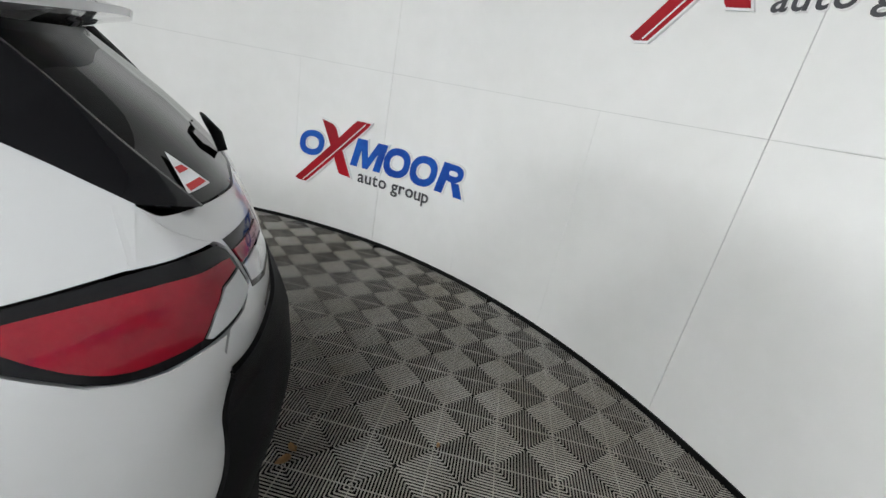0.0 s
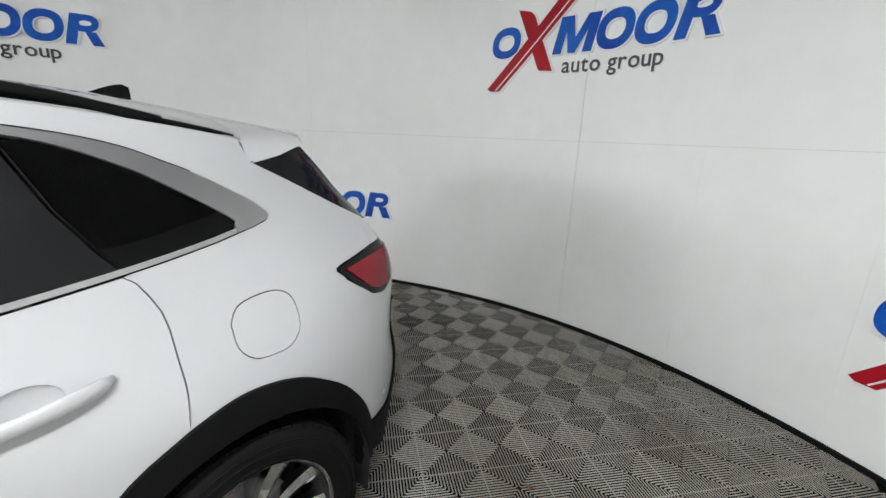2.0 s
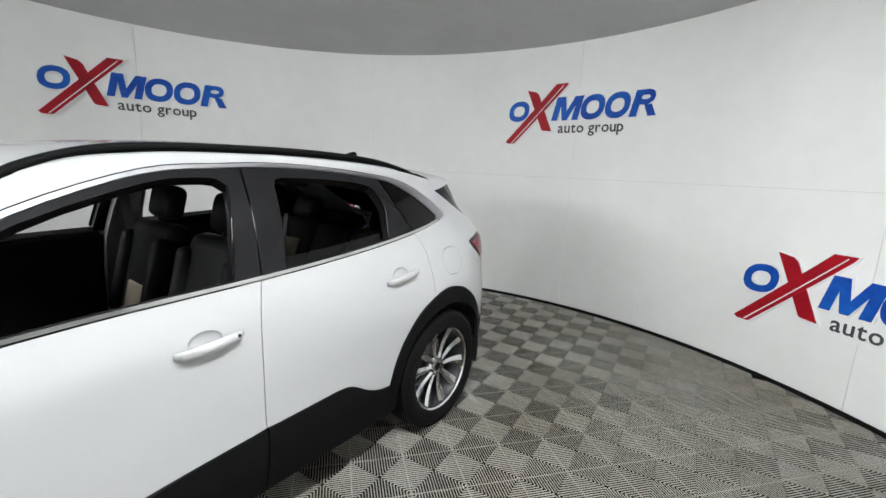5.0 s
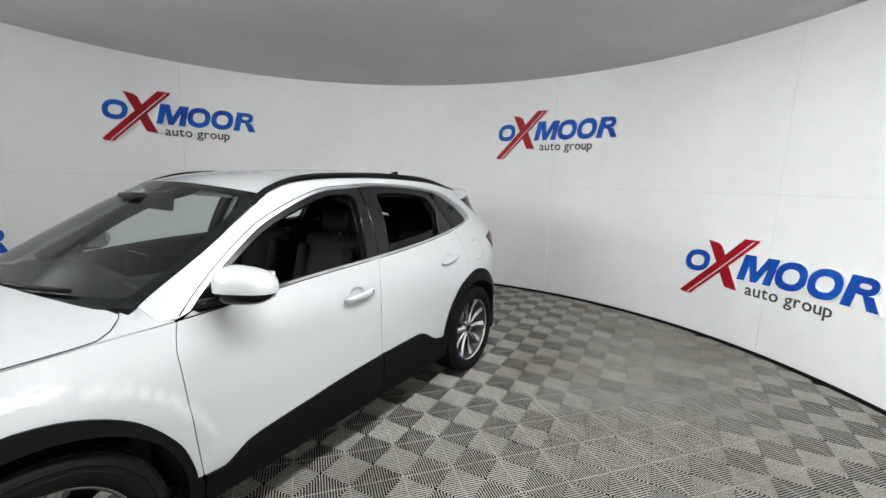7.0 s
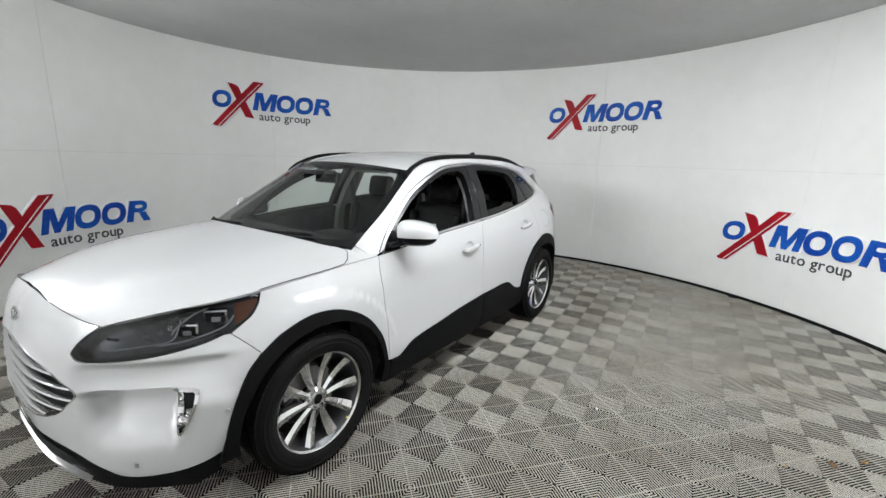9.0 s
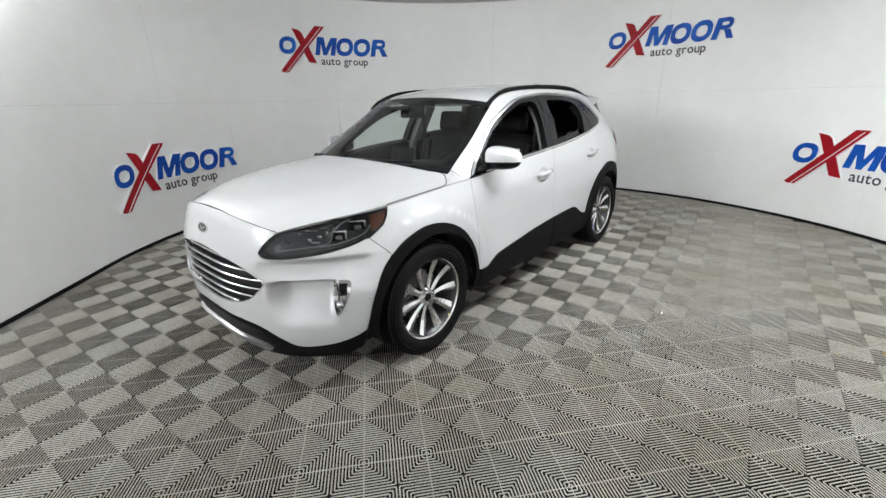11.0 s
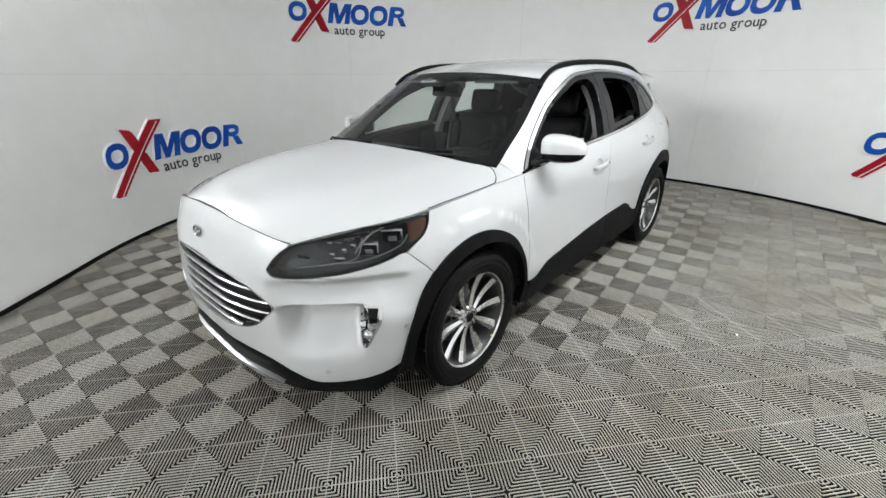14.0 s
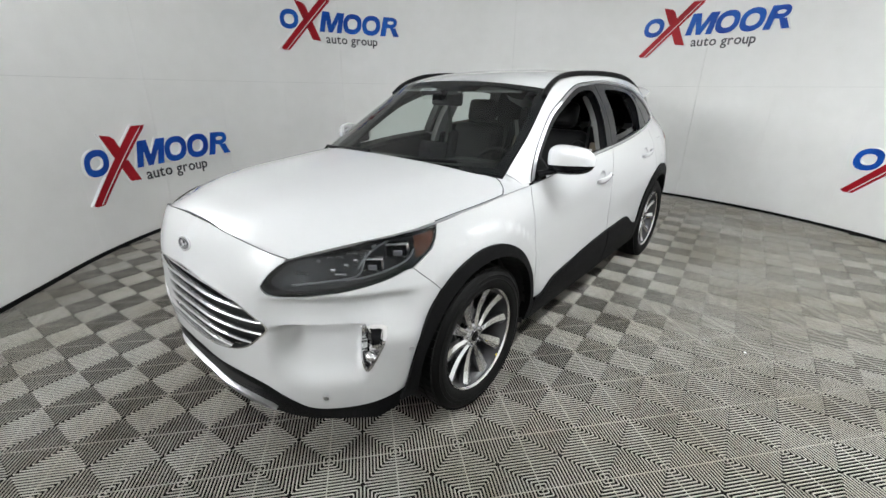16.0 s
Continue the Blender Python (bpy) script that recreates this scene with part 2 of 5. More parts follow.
# upright light tubes on the wall round the front of the booth, all out of view
for a, foot in TUBES:
    lamp = hub("wall_light")
    lamp.matrix_basis = Matrix.Translation(wall_at(a, 0, 0.03))
    tagged(lamp, "unseen upright white light fitting with two tubes on the wall", "wall light", group="wall lights")
    inv = lamp.matrix_basis.inverted()
    for name, mat, z0, z1, half, n, f in (("housing", HOUSING, foot, foot + 0.78, 1.0, 0.03, 0.0), ("tube", TUBE, foot + 0.05, foot + 0.38, 0.75, 0.055, 0.032), ("tube", TUBE, foot + 0.40, foot + 0.73, 0.75, 0.055, 0.032)):
        bm = bmesh.new()
        wall_slab(bm, a - half, a + half, z0, z1, n, f, 0.7)
        bm.transform(inv)
        part(name, bm, mat, lamp)


# long ceiling lamps over the walkway beside the car
for x, y in STRIPS:
    lamp = tagged(hub("ceiling_light", Matrix.Translation((x, y, CEIL - 0.02))), "long slim white ceiling lamp", "ceiling light", group="ceiling lights")
    part("frame", rounded_box(-0.63, 0.63, -0.09, 0.09, -0.010, 0.02, 0.006), HOUSING, lamp)
    part("diffuser", rounded_box(-0.60, 0.60, -0.07, 0.07, -0.022, -0.0105, 0.005), STRIP, lamp)


# raised wall marks: coloured faces on white foam, bent to the wall
def ellipse_ring(cu, cv, ru, rv, w, lean=0.16):
    n = 40
    def loop(a, b):
        return [(cu + a * math.copysign(abs(math.cos(t)) ** 0.88, math.cos(t)) + lean * b * math.sin(t), cv + b * math.copysign(abs(math.sin(t)) ** 0.88, math.sin(t)))
                for t in (2 * math.pi * i / n for i in range(n))]
    return lambda g: (loop(ru + g, rv + g), loop(ru - w - g, rv - w - g))


def slab_shape(*pts):
    """A plain polygon; grown outwards by g when asked."""
    def grow(g):
        c = [Vector(p) for p in pts]
        out = []
        for i, p in enumerate(c):
            d0 = (p - c[i - 1]).normalized()
            d1 = (c[(i + 1) % len(c)] - p).normalized()
            n0, n1 = Vector((d0.y, -d0.x)), Vector((d1.y, -d1.x))
            s = n0 + n1
            out.append(tuple(p + s * (g / max(0.45, 1 + n0.dot(n1)))))
        dense = []
        for i, p in enumerate(out):
            q = out[(i + 1) % len(out)]
            k = max(1, int(math.dist(p, q) / 0.06))
            dense += [(p[0] + (q[0] - p[0]) * j / k, p[1] + (q[1] - p[1]) * j / k) for j in range(k)]
        return (dense, None)
    return grow


def raised(shape, place, d0, d1):
    """A flat shape with thickness between two depths off the wall, cut into strips so that it bends with it."""
    outer, inner = shape
    bm = bmesh.new()
    rim = [bm.verts.new((u, v, 0)) for u, v in outer]
    if inner:
        hole = [bm.verts.new((u, v, 0)) for u, v in inner]
        for i in range(len(rim)):
            j = (i + 1) % len(rim)
            bm.faces.new((rim[i], rim[j], hole[j], hole[i]))
    else:
        bm.faces.new(rim)
    lo, hi = min(p[0] for p in outer), max(p[0] for p in outer)
    for k in range(math.ceil(lo / 0.06), math.ceil(hi / 0.06)):
        bmesh.ops.bisect_plane(bm, geom=bm.verts[:] + bm.edges[:] + bm.faces[:], plane_co=(k * 0.06, 0, 0), plane_no=(1, 0, 0))
    ext = bmesh.ops.extrude_face_region(bm, geom=bm.faces[:])
    for v in ext["geom"]:
        if isinstance(v, bmesh.types.BMVert):
            v.co.z = 1.0
    bmesh.ops.recalc_face_normals(bm, faces=bm.faces[:])
    for v in bm.verts:
        v.co = place(v.co.x, v.co.y, d1 if v.co.z > 0.5 else d0)
    bmesh.ops.recalc_face_normals(bm, faces=bm.faces[:])
    return bm


B0, B1 = 0.260, 0.518
LEAN = 0.06 / 0.26


def slanted(u, *pts):
    """A polygon of upright (across, up) points, slanted like the rest of the sign."""
    return slab_shape(*[(u + x + LEAN * y, B0 + y) for x, y in pts])


H = B1 - B0
MARKS = [
    ("ring_shape", SIGN_BLUE, ellipse_ring(0.122, 0.376, 0.128, 0.118, 0.058)),
    ("long_red_bar", SIGN_RED, slab_shape((-0.03, 0.02), (0.0, 0.0), (0.085, 0.0), (0.70, 0.632), (0.72, 0.665), (0.575, 0.665))),
    ("short_red_bar", SIGN_RED, slab_shape((0.425, 0.165), (0.44, 0.150), (0.555, 0.140), (0.362, 0.560), (0.325, 0.59), (0.215, 0.612))),
    ("zigzag_shape", SIGN_BLUE, slanted(0.540, (0.0, 0.0), (0.073, 0.0), (0.073, 0.155), (0.132, 0.0), (0.188, 0.0), (0.247, 0.155), (0.247, 0.0), (0.320, 0.0), (0.320, H), (0.217, H), (0.160, 0.105), (0.103, H), (0.0, H))),
    ("ring_shape", SIGN_BLUE, ellipse_ring(1.030, 0.389, 0.136, 0.132, 0.064)),
    ("ring_shape", SIGN_BLUE, ellipse_ring(1.310, 0.389, 0.136, 0.132, 0.064)),
    ("blue_bar", SIGN_BLUE, slanted(1.440, (0.0, 0.0), (0.078, 0.0), (0.078, H), (0.0, H))),
    ("ring_shape", SIGN_BLUE, ellipse_ring(1.602, 0.444, 0.098, 0.0735, 0.052)),
    ("blue_bar", SIGN_BLUE, slanted(1.440, (0.20, 0.0), (0.285, 0.0), (0.205, 0.115), (0.125, 0.115))),
]


def glyph(letter):
    """One small letter as a flat-backed solid: its mesh, 1 unit high, and its width."""
    cu = bpy.data.curves.new("letter", "FONT")
    cu.body = letter
    cu.resolution_u = 3
    cu.offset = 0.012
    cu.extrude = 0.5
    ob = bpy.data.objects.new("letter", cu)
    me = bpy.data.meshes.new_from_object(ob)
    bpy.data.objects.remove(ob)
    bpy.data.curves.remove(cu)
    return me


WORDS, PEN, LETTER_H = [], 0.632, 0.164
for letter in "auto group":
    if letter == " ":
        PEN += 0.042
        continue
    me = glyph(letter)
    lo, hi = min(v.co.x for v in me.vertices), max(v.co.x for v in me.vertices)
    WORDS.append((letter, me, PEN - lo * LETTER_H))
    PEN += (hi - lo) * LETTER_H + 0.012

for k, (a0, a1, z0) in enumerate(((-92.5, -118.1, 1.955), (-171.8, -195.1, 1.935), (-209.6, -233.8, 0.445), (-51.9, -77.8, 0.45), (-132.5, -157.2, 0.44))):
    sign = hub("wall_sign")
    sign.matrix_basis = Matrix.Translation(wall_at((a0 + a1) / 2, z0 + 0.33))
    inv = sign.matrix_basis.inverted()
    place = lambda u, v, d: inv @ wall_at(a0 + (a1 - a0) * u / 1.70, z0 + v, d)
    tagged(sign, "raised sign of blue rings and red crossed bars, " + ("high on wall" if z0 > 1 else "low on wall"), "wall sign", group="wall signs")
    for i, (name, mat, shape) in enumerate(MARKS):
        lift = 0.004 if name == "long_red_bar" else 0.0008 * (i % 3)
        body = part("foam_" + name, raised(shape(0.011), place, 0.0, 0.019 + lift), SIGN_WHITE, sign)
        part(name, raised(shape(0), place, 0.0185 + lift, 0.0215 + lift), mat, body)
    bm = raised(slab_shape((0.048, 0.0105), (0.056, 0.0065), (0.667, 0.643), (0.663, 0.650))(0), place, 0.024, 0.0275)
    part("white_stripe", bm, SIGN_WHITE, sign)
    for letter, me, u in WORDS:
        for name, mat, near, far, g in (("letter_backing", SIGN_WHITE, 0.009, 0.0, 0.004), ("letter", SIGN_GREY, 0.0115, 0.0085, 0.0)):
            bm = bmesh.new()
            bm.from_mesh(me)
            for v in bm.verts:
                v.co = place(u + v.co.x * LETTER_H + g, 0.124 + v.co.y * LETTER_H - g * 1.5, far + (near - far) * (v.co.z + 0.5))
            part(name, bm, mat, sign)

# ---------------------------------------------------------------- the car's surfaces (nose +x, left +y)
def spline(*pts):
    """Smooth function through (x, value) pairs, straight beyond the ends."""
    pts = sorted(pts)
    xs, ys = [p[0] for p in pts], [p[1] for p in pts]
    n = len(xs)
    d = [(ys[i + 1] - ys[i]) / (xs[i + 1] - xs[i]) for i in range(n - 1)]
    m = [d[0]] + [0.0 if d[i - 1] * d[i] <= 0 and False else (d[i - 1] * (xs[i + 1] - xs[i]) + d[i] * (xs[i] - xs[i - 1])) / (xs[i + 1] - xs[i - 1]) for i in range(1, n - 1)] + [d[-1]]

    def f(x):
        if x <= xs[0]:
            return ys[0] + m[0] * (x - xs[0])
        if x >= xs[-1]:
            return ys[-1] + m[-1] * (x - xs[-1])
        i = 0
        while x > xs[i + 1]:
            i += 1
        h = xs[i + 1] - xs[i]
        t = (x - xs[i]) / h
        return (ys[i] * (1 + 2 * t) * (1 - t) ** 2 + h * m[i] * t * (1 - t) ** 2 + ys[i + 1] * t * t * (3 - 2 * t) + h * m[i + 1] * t * t * (t - 1))
    return f


def over(xs, ys):
    return spline(*zip(xs, ys))


def ramp(v, a, b):
    t = min(1.0, max(0.0, (v - a) / (b - a)))
    return t * t * (3 - 2 * t)


BELT = spline((2.1, 0.918), (1.95, 0.953), (1.75, 0.980), (1.6, 0.993), (1.36, 1.010), (1.1, 1.028), (0.88, 1.037), (0.255, 1.092), (-0.21, 1.118), (-0.52, 1.138), (-0.94, 1.175), (-1.36, 1.232), (-1.56, 1.27), (-1.8, 1.285), (-2.1, 1.285))
EDGE = spline((1.02, 1.072), (0.93, 1.134), (0.80, 1.212), (0.67, 1.292), (0.55, 1.372), (0.45, 1.438), (0.36, 1.497), (0.25, 1.536), (0.1, 1.56), (-0.3, 1.582), (-0.8, 1.578), (-1.2, 1.55), (-1.6, 1.485), (-1.9, 1.40))
STATIONS = (1.95, 1.7, 1.36, 0.9, 0.4, -0.2, -0.8, -1.36, -1.7, -1.95)
LOWER = (0.0, 0.2, 0.42, 0.65, 0.85, 1.0)
SIDE_LEVELS = [
    over(STATIONS, (0.80, 0.865, 0.88, 0.87, 0.87, 0.87, 0.87, 0.88, 0.86, 0.74)),
    over(STATIONS, (0.83, 0.90, 0.915, 0.905, 0.905, 0.905, 0.905, 0.915, 0.885, 0.775)),
    over(STATIONS, (0.84, 0.90, 0.925, 0.905, 0.900, 0.900, 0.905, 0.922, 0.885, 0.79)),
    over(STATIONS, (0.815, 0.885, 0.920, 0.905, 0.895, 0.895, 0.903, 0.908, 0.862, 0.765)),
    over(STATIONS, (0.75, 0.852, 0.895, 0.890, 0.890, 0.882, 0.872, 0.838, 0.793, 0.72)),
    over(STATIONS, (0.675, 0.800, 0.832, 0.848, 0.855, 0.853, 0.822, 0.755, 0.665, 0.60)),
]
GLASS_X = (1.05, 0.75, 0.4, -0.2, -0.8, -1.36, -1.7, -1.95)
MIDGLASS = over(GLASS_X, (0.80, 0.785, 0.768, 0.762, 0.738, 0.685, 0.615, 0.57))
TOPGLASS = over(GLASS_X, (0.752, 0.712, 0.640, 0.605, 0.60, 0.58, 0.555, 0.53))


def side_y(x, z):
    """Half width of the body side at x and height z."""
    b = BELT(x)
    if z <= b:
        t = (z - 0.25) / (b - 0.25)
        flare = 0.009 * (1 - ramp(math.hypot(x - 1.352, z - 0.362), 0.545, 0.575)) * ramp(z, 0.45, 0.6)
        return spline(*[(l, f(x)) for l, f in zip(LOWER, SIDE_LEVELS)])(t) + flare
    if x > 1.06:
        return SIDE_LEVELS[-1](x) - 1.6 * (z - b)
    e = max(EDGE(x), b + 0.02)
    q = (z - b) / (e - b)
    return spline((0, SIDE_LEVELS[-1](x)), (0.5, MIDGLASS(x)), (1.0, TOPGLASS(x)))(q)


def side(x, z):
    return (x, side_y(x, z), z)


NOSE = spline((0.18, 2.20), (0.3, 2.262), (0.45, 2.285), (0.6, 2.292), (0.75, 2.278), (0.88, 2.246), (0.95, 2.215), (1.0, 2.17))
TAIL = spline((0.2, -2.20), (0.3, -2.25), (0.45, -2.30), (0.62, -2.32), (0.78, -2.275), (0.9, -2.225), (1.05, -2.185), (1.17, -2.12), (1.3, -2.0), (1.48, -1.78))


def front(p, z):
    """Front of the body: p runs along the plan outline from the middle of the nose."""
    s, p = (1 if p >= 0 else -1), abs(p)
    c = NOSE(z)
    k = 1.0 if z < 0.8 else 1.0 + (z - 0.8) * 0.9
    xs = ((0, c), (0.28, c - 0.013 * k), (0.53, c - 0.085 * k), (0.77, c - 0.235 * k), (1.01, 1.85), (1.165, 1.7), (1.37, 1.5), (1.57, 1.3))
    ys = ((0, 0), (0.28, 0.28), (0.53, 0.512), (0.77, 0.705), (1.01, side_y(1.85, z)), (1.165, side_y(1.7, z)), (1.37, side_y(1.5, z)), (1.57, side_y(1.3, z)))
    dip = ramp(p, 0.52, 0.66) * (1 - ramp(p, 0.84, 0.90)) * ramp(z, 0.40, 0.60) * (1 - ramp(z, 0.648, 0.664))
    tuck = ramp(p, 0.48, 0.66) * (1 - ramp(p, 0.96, 1.14)) * (1 - ramp(z, 0.755, 0.790)) * ramp(z, 0.60, 0.735)
    depth = 0.078 * dip + 0.030 * tuck
    return (spline(*xs)(p) - depth, s * (spline(*ys)(p) - 0.76 * depth), z)


def rear(p, z):
    """Rear of the body: p runs along the plan outline from the middle of the tail."""
    s, p = (1 if p >= 0 else -1), abs(p)
    c = TAIL(z)
    n = min(1.0, max(0.0, (z - 1.1) / 0.4))
    low = 1 - ramp(z, 0.74, 0.97)
    xs = ((0, c), (0.38, c + 0.02 + 0.025 * n + 0.055 * low), (0.64, c + 0.095 + 0.07 * n + 0.10 * low), (0.92, -1.95 + 0.12 * n), (1.18, -1.7), (1.38, -1.5), (1.58, -1.3))
    ys = ((0, 0), (0.38, 0.38), (0.64, 0.63 - 0.06 * n), (0.92, side_y(-1.95 + 0.12 * n, z)), (1.18, side_y(-1.7, z)), (1.38, side_y(-1.5, z)), (1.58, side_y(-1.3, z)))
    return (spline(*xs)(p), s * spline(*ys)(p), z)


HOOD_MID = spline((2.22, 0.965), (2.15, 1.005), (2.0, 1.045), (1.7, 1.095), (1.4, 1.132), (1.1, 1.16), (0.9, 1.17))
HOOD_SIDE = spline((2.1, 0.56), (2.0, 0.64), (1.86, 0.73), (1.7, 0.80), (1.5, 0.82), (1.36, 0.832), (1.13, 0.842), (0.9, 0.848))


def hood(x, y):
    w = HOOD_SIDE(x)
    a = abs(y) / w
    dome = 0.008 * (1 - ramp(a, 0.60, 0.76)) * ramp(2.14 - x, 0.0, 0.35) * ramp(x, 1.05, 1.25)
    return (x, y, HOOD_MID(x) + (BELT(x) - HOOD_MID(x)) * a ** 2.3 + dome)


ROOF_MID = spline((0.56, 1.53), (0.4, 1.566), (0.1, 1.608), (-0.3, 1.634), (-0.8, 1.638), (-1.3, 1.615), (-1.6, 1.575), (-1.9, 1.515))


def roof(x, y):
    w, e = TOPGLASS(x), EDGE(x)
    return (x, y, ROOF_MID(x) + (e - ROOF_MID(x)) * (abs(y) / w) ** 2.6)


WS_MID = (1.25, 1.11, 0.53, 1.535)
WS_X = (1.0, 0.372)


def screen(u, v):
    """Windscreen: u across (-1 to 1), v from the cowl up to the header; its sides lie along the pillars."""
    a, s = abs(u), (1 if u >= 0 else -1)
    ex = WS_X[0] + (WS_X[1] - WS_X[0]) * v
    ey, ez = TOPGLASS(ex) + 0.002, EDGE(ex) - 0.002
    cx, cz = WS_MID[0] + (WS_MID[2] - WS_MID[0]) * v, WS_MID[1] + (WS_MID[3] - WS_MID[1]) * v + 0.02 * math.sin(math.pi * min(1, max(0, v)))
    k = a ** 2.4
    return (cx + (ex - cx) * k, s * ey * a, cz + (ez - cz) * k)

# ---------------------------------------------------------------- panels cut from those surfaces
from mathutils.geometry import delaunay_2d_cdt


def dense(loop, step):
    out = []
    for i, a in enumerate(loop):
        b = loop[(i + 1) % len(loop)]
        n = max(1, int(math.dist(a, b) / step))
        out += [(a[0] + (b[0] - a[0]) * k / n, a[1] + (b[1] - a[1]) * k / n) for k in range(n)]
    return out


def holds(loop, p):
    x, y = p
    hit = False
    for i in range(len(loop)):
        (x0, y0), (x1, y1) = loop[i - 1], loop[i]
        if (y0 > y) != (y1 > y) and x < (x1 - x0) * (y - y0) / (y1 - y0) + x0:
            hit = not hit
    return hit


def curve(*pts, n=6):
    """A smooth open line through points, as a list."""
    out = []
    for i in range(len(pts) - 1):
        p0, p1, p2, p3 = pts[max(0, i - 1)], pts[i], pts[i + 1], pts[min(len(pts) - 1, i + 2)]
        for k in range(n):
            t = k / n
            out.append(tuple(0.5 * (2 * b + (c - a) * t + (2 * a - 5 * b + 4 * c - d) * t * t + (3 * b - a - 3 * c + d) * t ** 3) for a, b, c, d in zip(p0, p1, p2, p3)))
    return out + [tuple(pts[-1])]


def line(f, x0, x1, add=0.0, n=24):
    return [(x0 + (x1 - x0) * k / n, f(x0 + (x1 - x0) * k / n) + add) for k in range(n + 1)]


def skin(surface, loop, holes=(), step=0.03, out=0.0, lip=0.014, flip=False):
    """A bmesh of the part of a surface inside a loop of parameters, with its edges turned in by lip metres."""
    loop = dense(loop, step * 0.7)
    holes = [dense(h, step * 0.7) for h in holes]
    rings = [loop] + holes
    pts, edges = [], []
    for r in rings:
        b = len(pts)
        pts += r
        edges += [(b + i, b + (i + 1) % len(r)) for i in range(len(r))]
    u0, u1 = min(p[0] for p in loop), max(p[0] for p in loop)
    v0, v1 = min(p[1] for p in loop), max(p[1] for p in loop)
    rim = np.array([p for r in rings for p in r])
    for i in range(int((u1 - u0) / step) + 1):
        for j in range(int((v1 - v0) / step) + 1):
            q = (u0 + (i + 0.5 * (j % 2)) * step, v0 + (j + 0.3) * step)
            if holds(loop, q) and not any(holds(h, q) for h in holes) and np.min(np.abs(rim - q).sum(1)) > step * 0.55:
                pts.append(q)
    vs, _, fs = delaunay_2d_cdt([Vector(p) for p in pts], edges, [], 0, 1e-6)[:3]
    bm = bmesh.new()
    true_normal = bm.loops.layers.float_vector.new("true_normal")
    h = 1e-3
    made, norm = [], []
    for p in vs:
        a = Vector(surface(*p))
        du = Vector(surface(p[0] + h, p[1])) - Vector(surface(p[0] - h, p[1]))
        dv = Vector(surface(p[0], p[1] + h)) - Vector(surface(p[0], p[1] - h))
        n = du.cross(dv).normalized() * (-1 if flip else 1)
        made.append(bm.verts.new(a + n * out))
        norm.append(n)
    bm.verts.index_update()
    for f in fs:
        c = sum((vs[i] for i in f), Vector((0, 0))) / len(f)
        if holds(loop, c) and not any(holds(k, c) for k in holes):
            idx = f if not flip else f[::-1]
            try:
                face = bm.faces.new([made[i] for i in idx])
            except ValueError:
                continue
            for i, l in zip(idx, face.loops):
                l[true_normal] = norm[i]
    bm.verts.ensure_lookup_table()
    if lip:
        low = {}
        for e in [e for e in bm.edges if e.is_boundary]:
            a, b = e.verts
            l = e.link_loops[0]
            if l.vert is not a:
                a, b = b, a
            for v in (a, b):
                if v not in low:
                    low[v] = bm.verts.new(v.co - norm[v.index] * lip)
            face = bm.faces.new((b, a, low[a], low[b]))
            face.normal_update()
            for l in face.loops:
                l[true_normal] = face.normal
    for v in [v for v in bm.verts if not v.link_faces]:
        bm.verts.remove(v)
    for f in bm.faces:
        f.smooth = True
    for e in bm.edges:
        if len(e.link_faces) == 2 and e.calc_face_angle(0) > 0.9:
            e.smooth = False
    return bm


def mirror(bm):
    b = bm.copy()
    for v in b.verts:
        v.co.y = -v.co.y
    n = b.loops.layers.float_vector.get("true_normal")
    if n:
        for f in b.faces:
            for l in f.loops:
                l[n] = (l[n].x, -l[n].y, l[n].z)
    bmesh.ops.reverse_faces(b, faces=b.faces[:])
    return b


def pair(name, bm, mat, owners, label=""):
    """The left part and its mirror image on the right; owners is one parent or a (left, right) pair."""
    l, r = owners if isinstance(owners, tuple) else (owners, owners)
    other = mirror(bm)
    return part(name, bm, mat, l, label), part(name, other, mat, r, label)


def tube_along(path, radius, seg=8, flat=1.0):
    """A swept round or flattened bar along 3D points; radius may be a list."""
    bm = bmesh.new()
    pts = [Vector(p) for p in path]
    rings = []
    for i, p in enumerate(pts):
        d = (pts[min(i + 1, len(pts) - 1)] - pts[max(i - 1, 0)]).normalized()
        s = d.cross(Vector((0, 0, 1)))
        s = s.normalized() if s.length > 1e-4 else Vector((0, 1, 0))
        u = s.cross(d).normalized()
        r = radius[i] if isinstance(radius, (list, tuple)) else radius
        rings.append([bm.verts.new(p + s * (r * math.cos(a)) + u * (r * flat * math.sin(a))) for a in (2 * math.pi * k / seg for k in range(seg))])
    for a, b in zip(rings, rings[1:]):
        for k in range(seg):
            bm.faces.new((a[k], a[(k + 1) % seg], b[(k + 1) % seg], b[k]))
    bm.faces.new(rings[0][::-1])
    bm.faces.new(rings[-1])
    bmesh.ops.recalc_face_normals(bm, faces=bm.faces[:])
    for f in bm.faces:
        f.smooth = len(f.verts) == 4
    return bm


def lathe(profile, seg=64, axis="y"):
    """Turn (radius, along) pairs round the y axis."""
    bm = bmesh.new()
    rings = [[bm.verts.new((r * math.cos(a), y, r * math.sin(a))) for a in (2 * math.pi * k / seg for k in range(seg))] for r, y in profile]
    for a, b in zip(rings, rings[1:]):
        for k in range(seg):
            bm.faces.new((a[k], a[(k + 1) % seg], b[(k + 1) % seg], b[k]))
    for f in bm.faces:
        f.smooth = True
    bmesh.ops.recalc_face_normals(bm, faces=bm.faces[:])
    for e in bm.edges:
        if len(e.link_faces) == 2 and e.calc_face_angle(0) > 0.7:
            e.smooth = False
    return bm


car = tagged(hub("car"), "white compact crossover with black cladding, parked with lowered windows", "car")
G = 0.0019  # half a panel gap

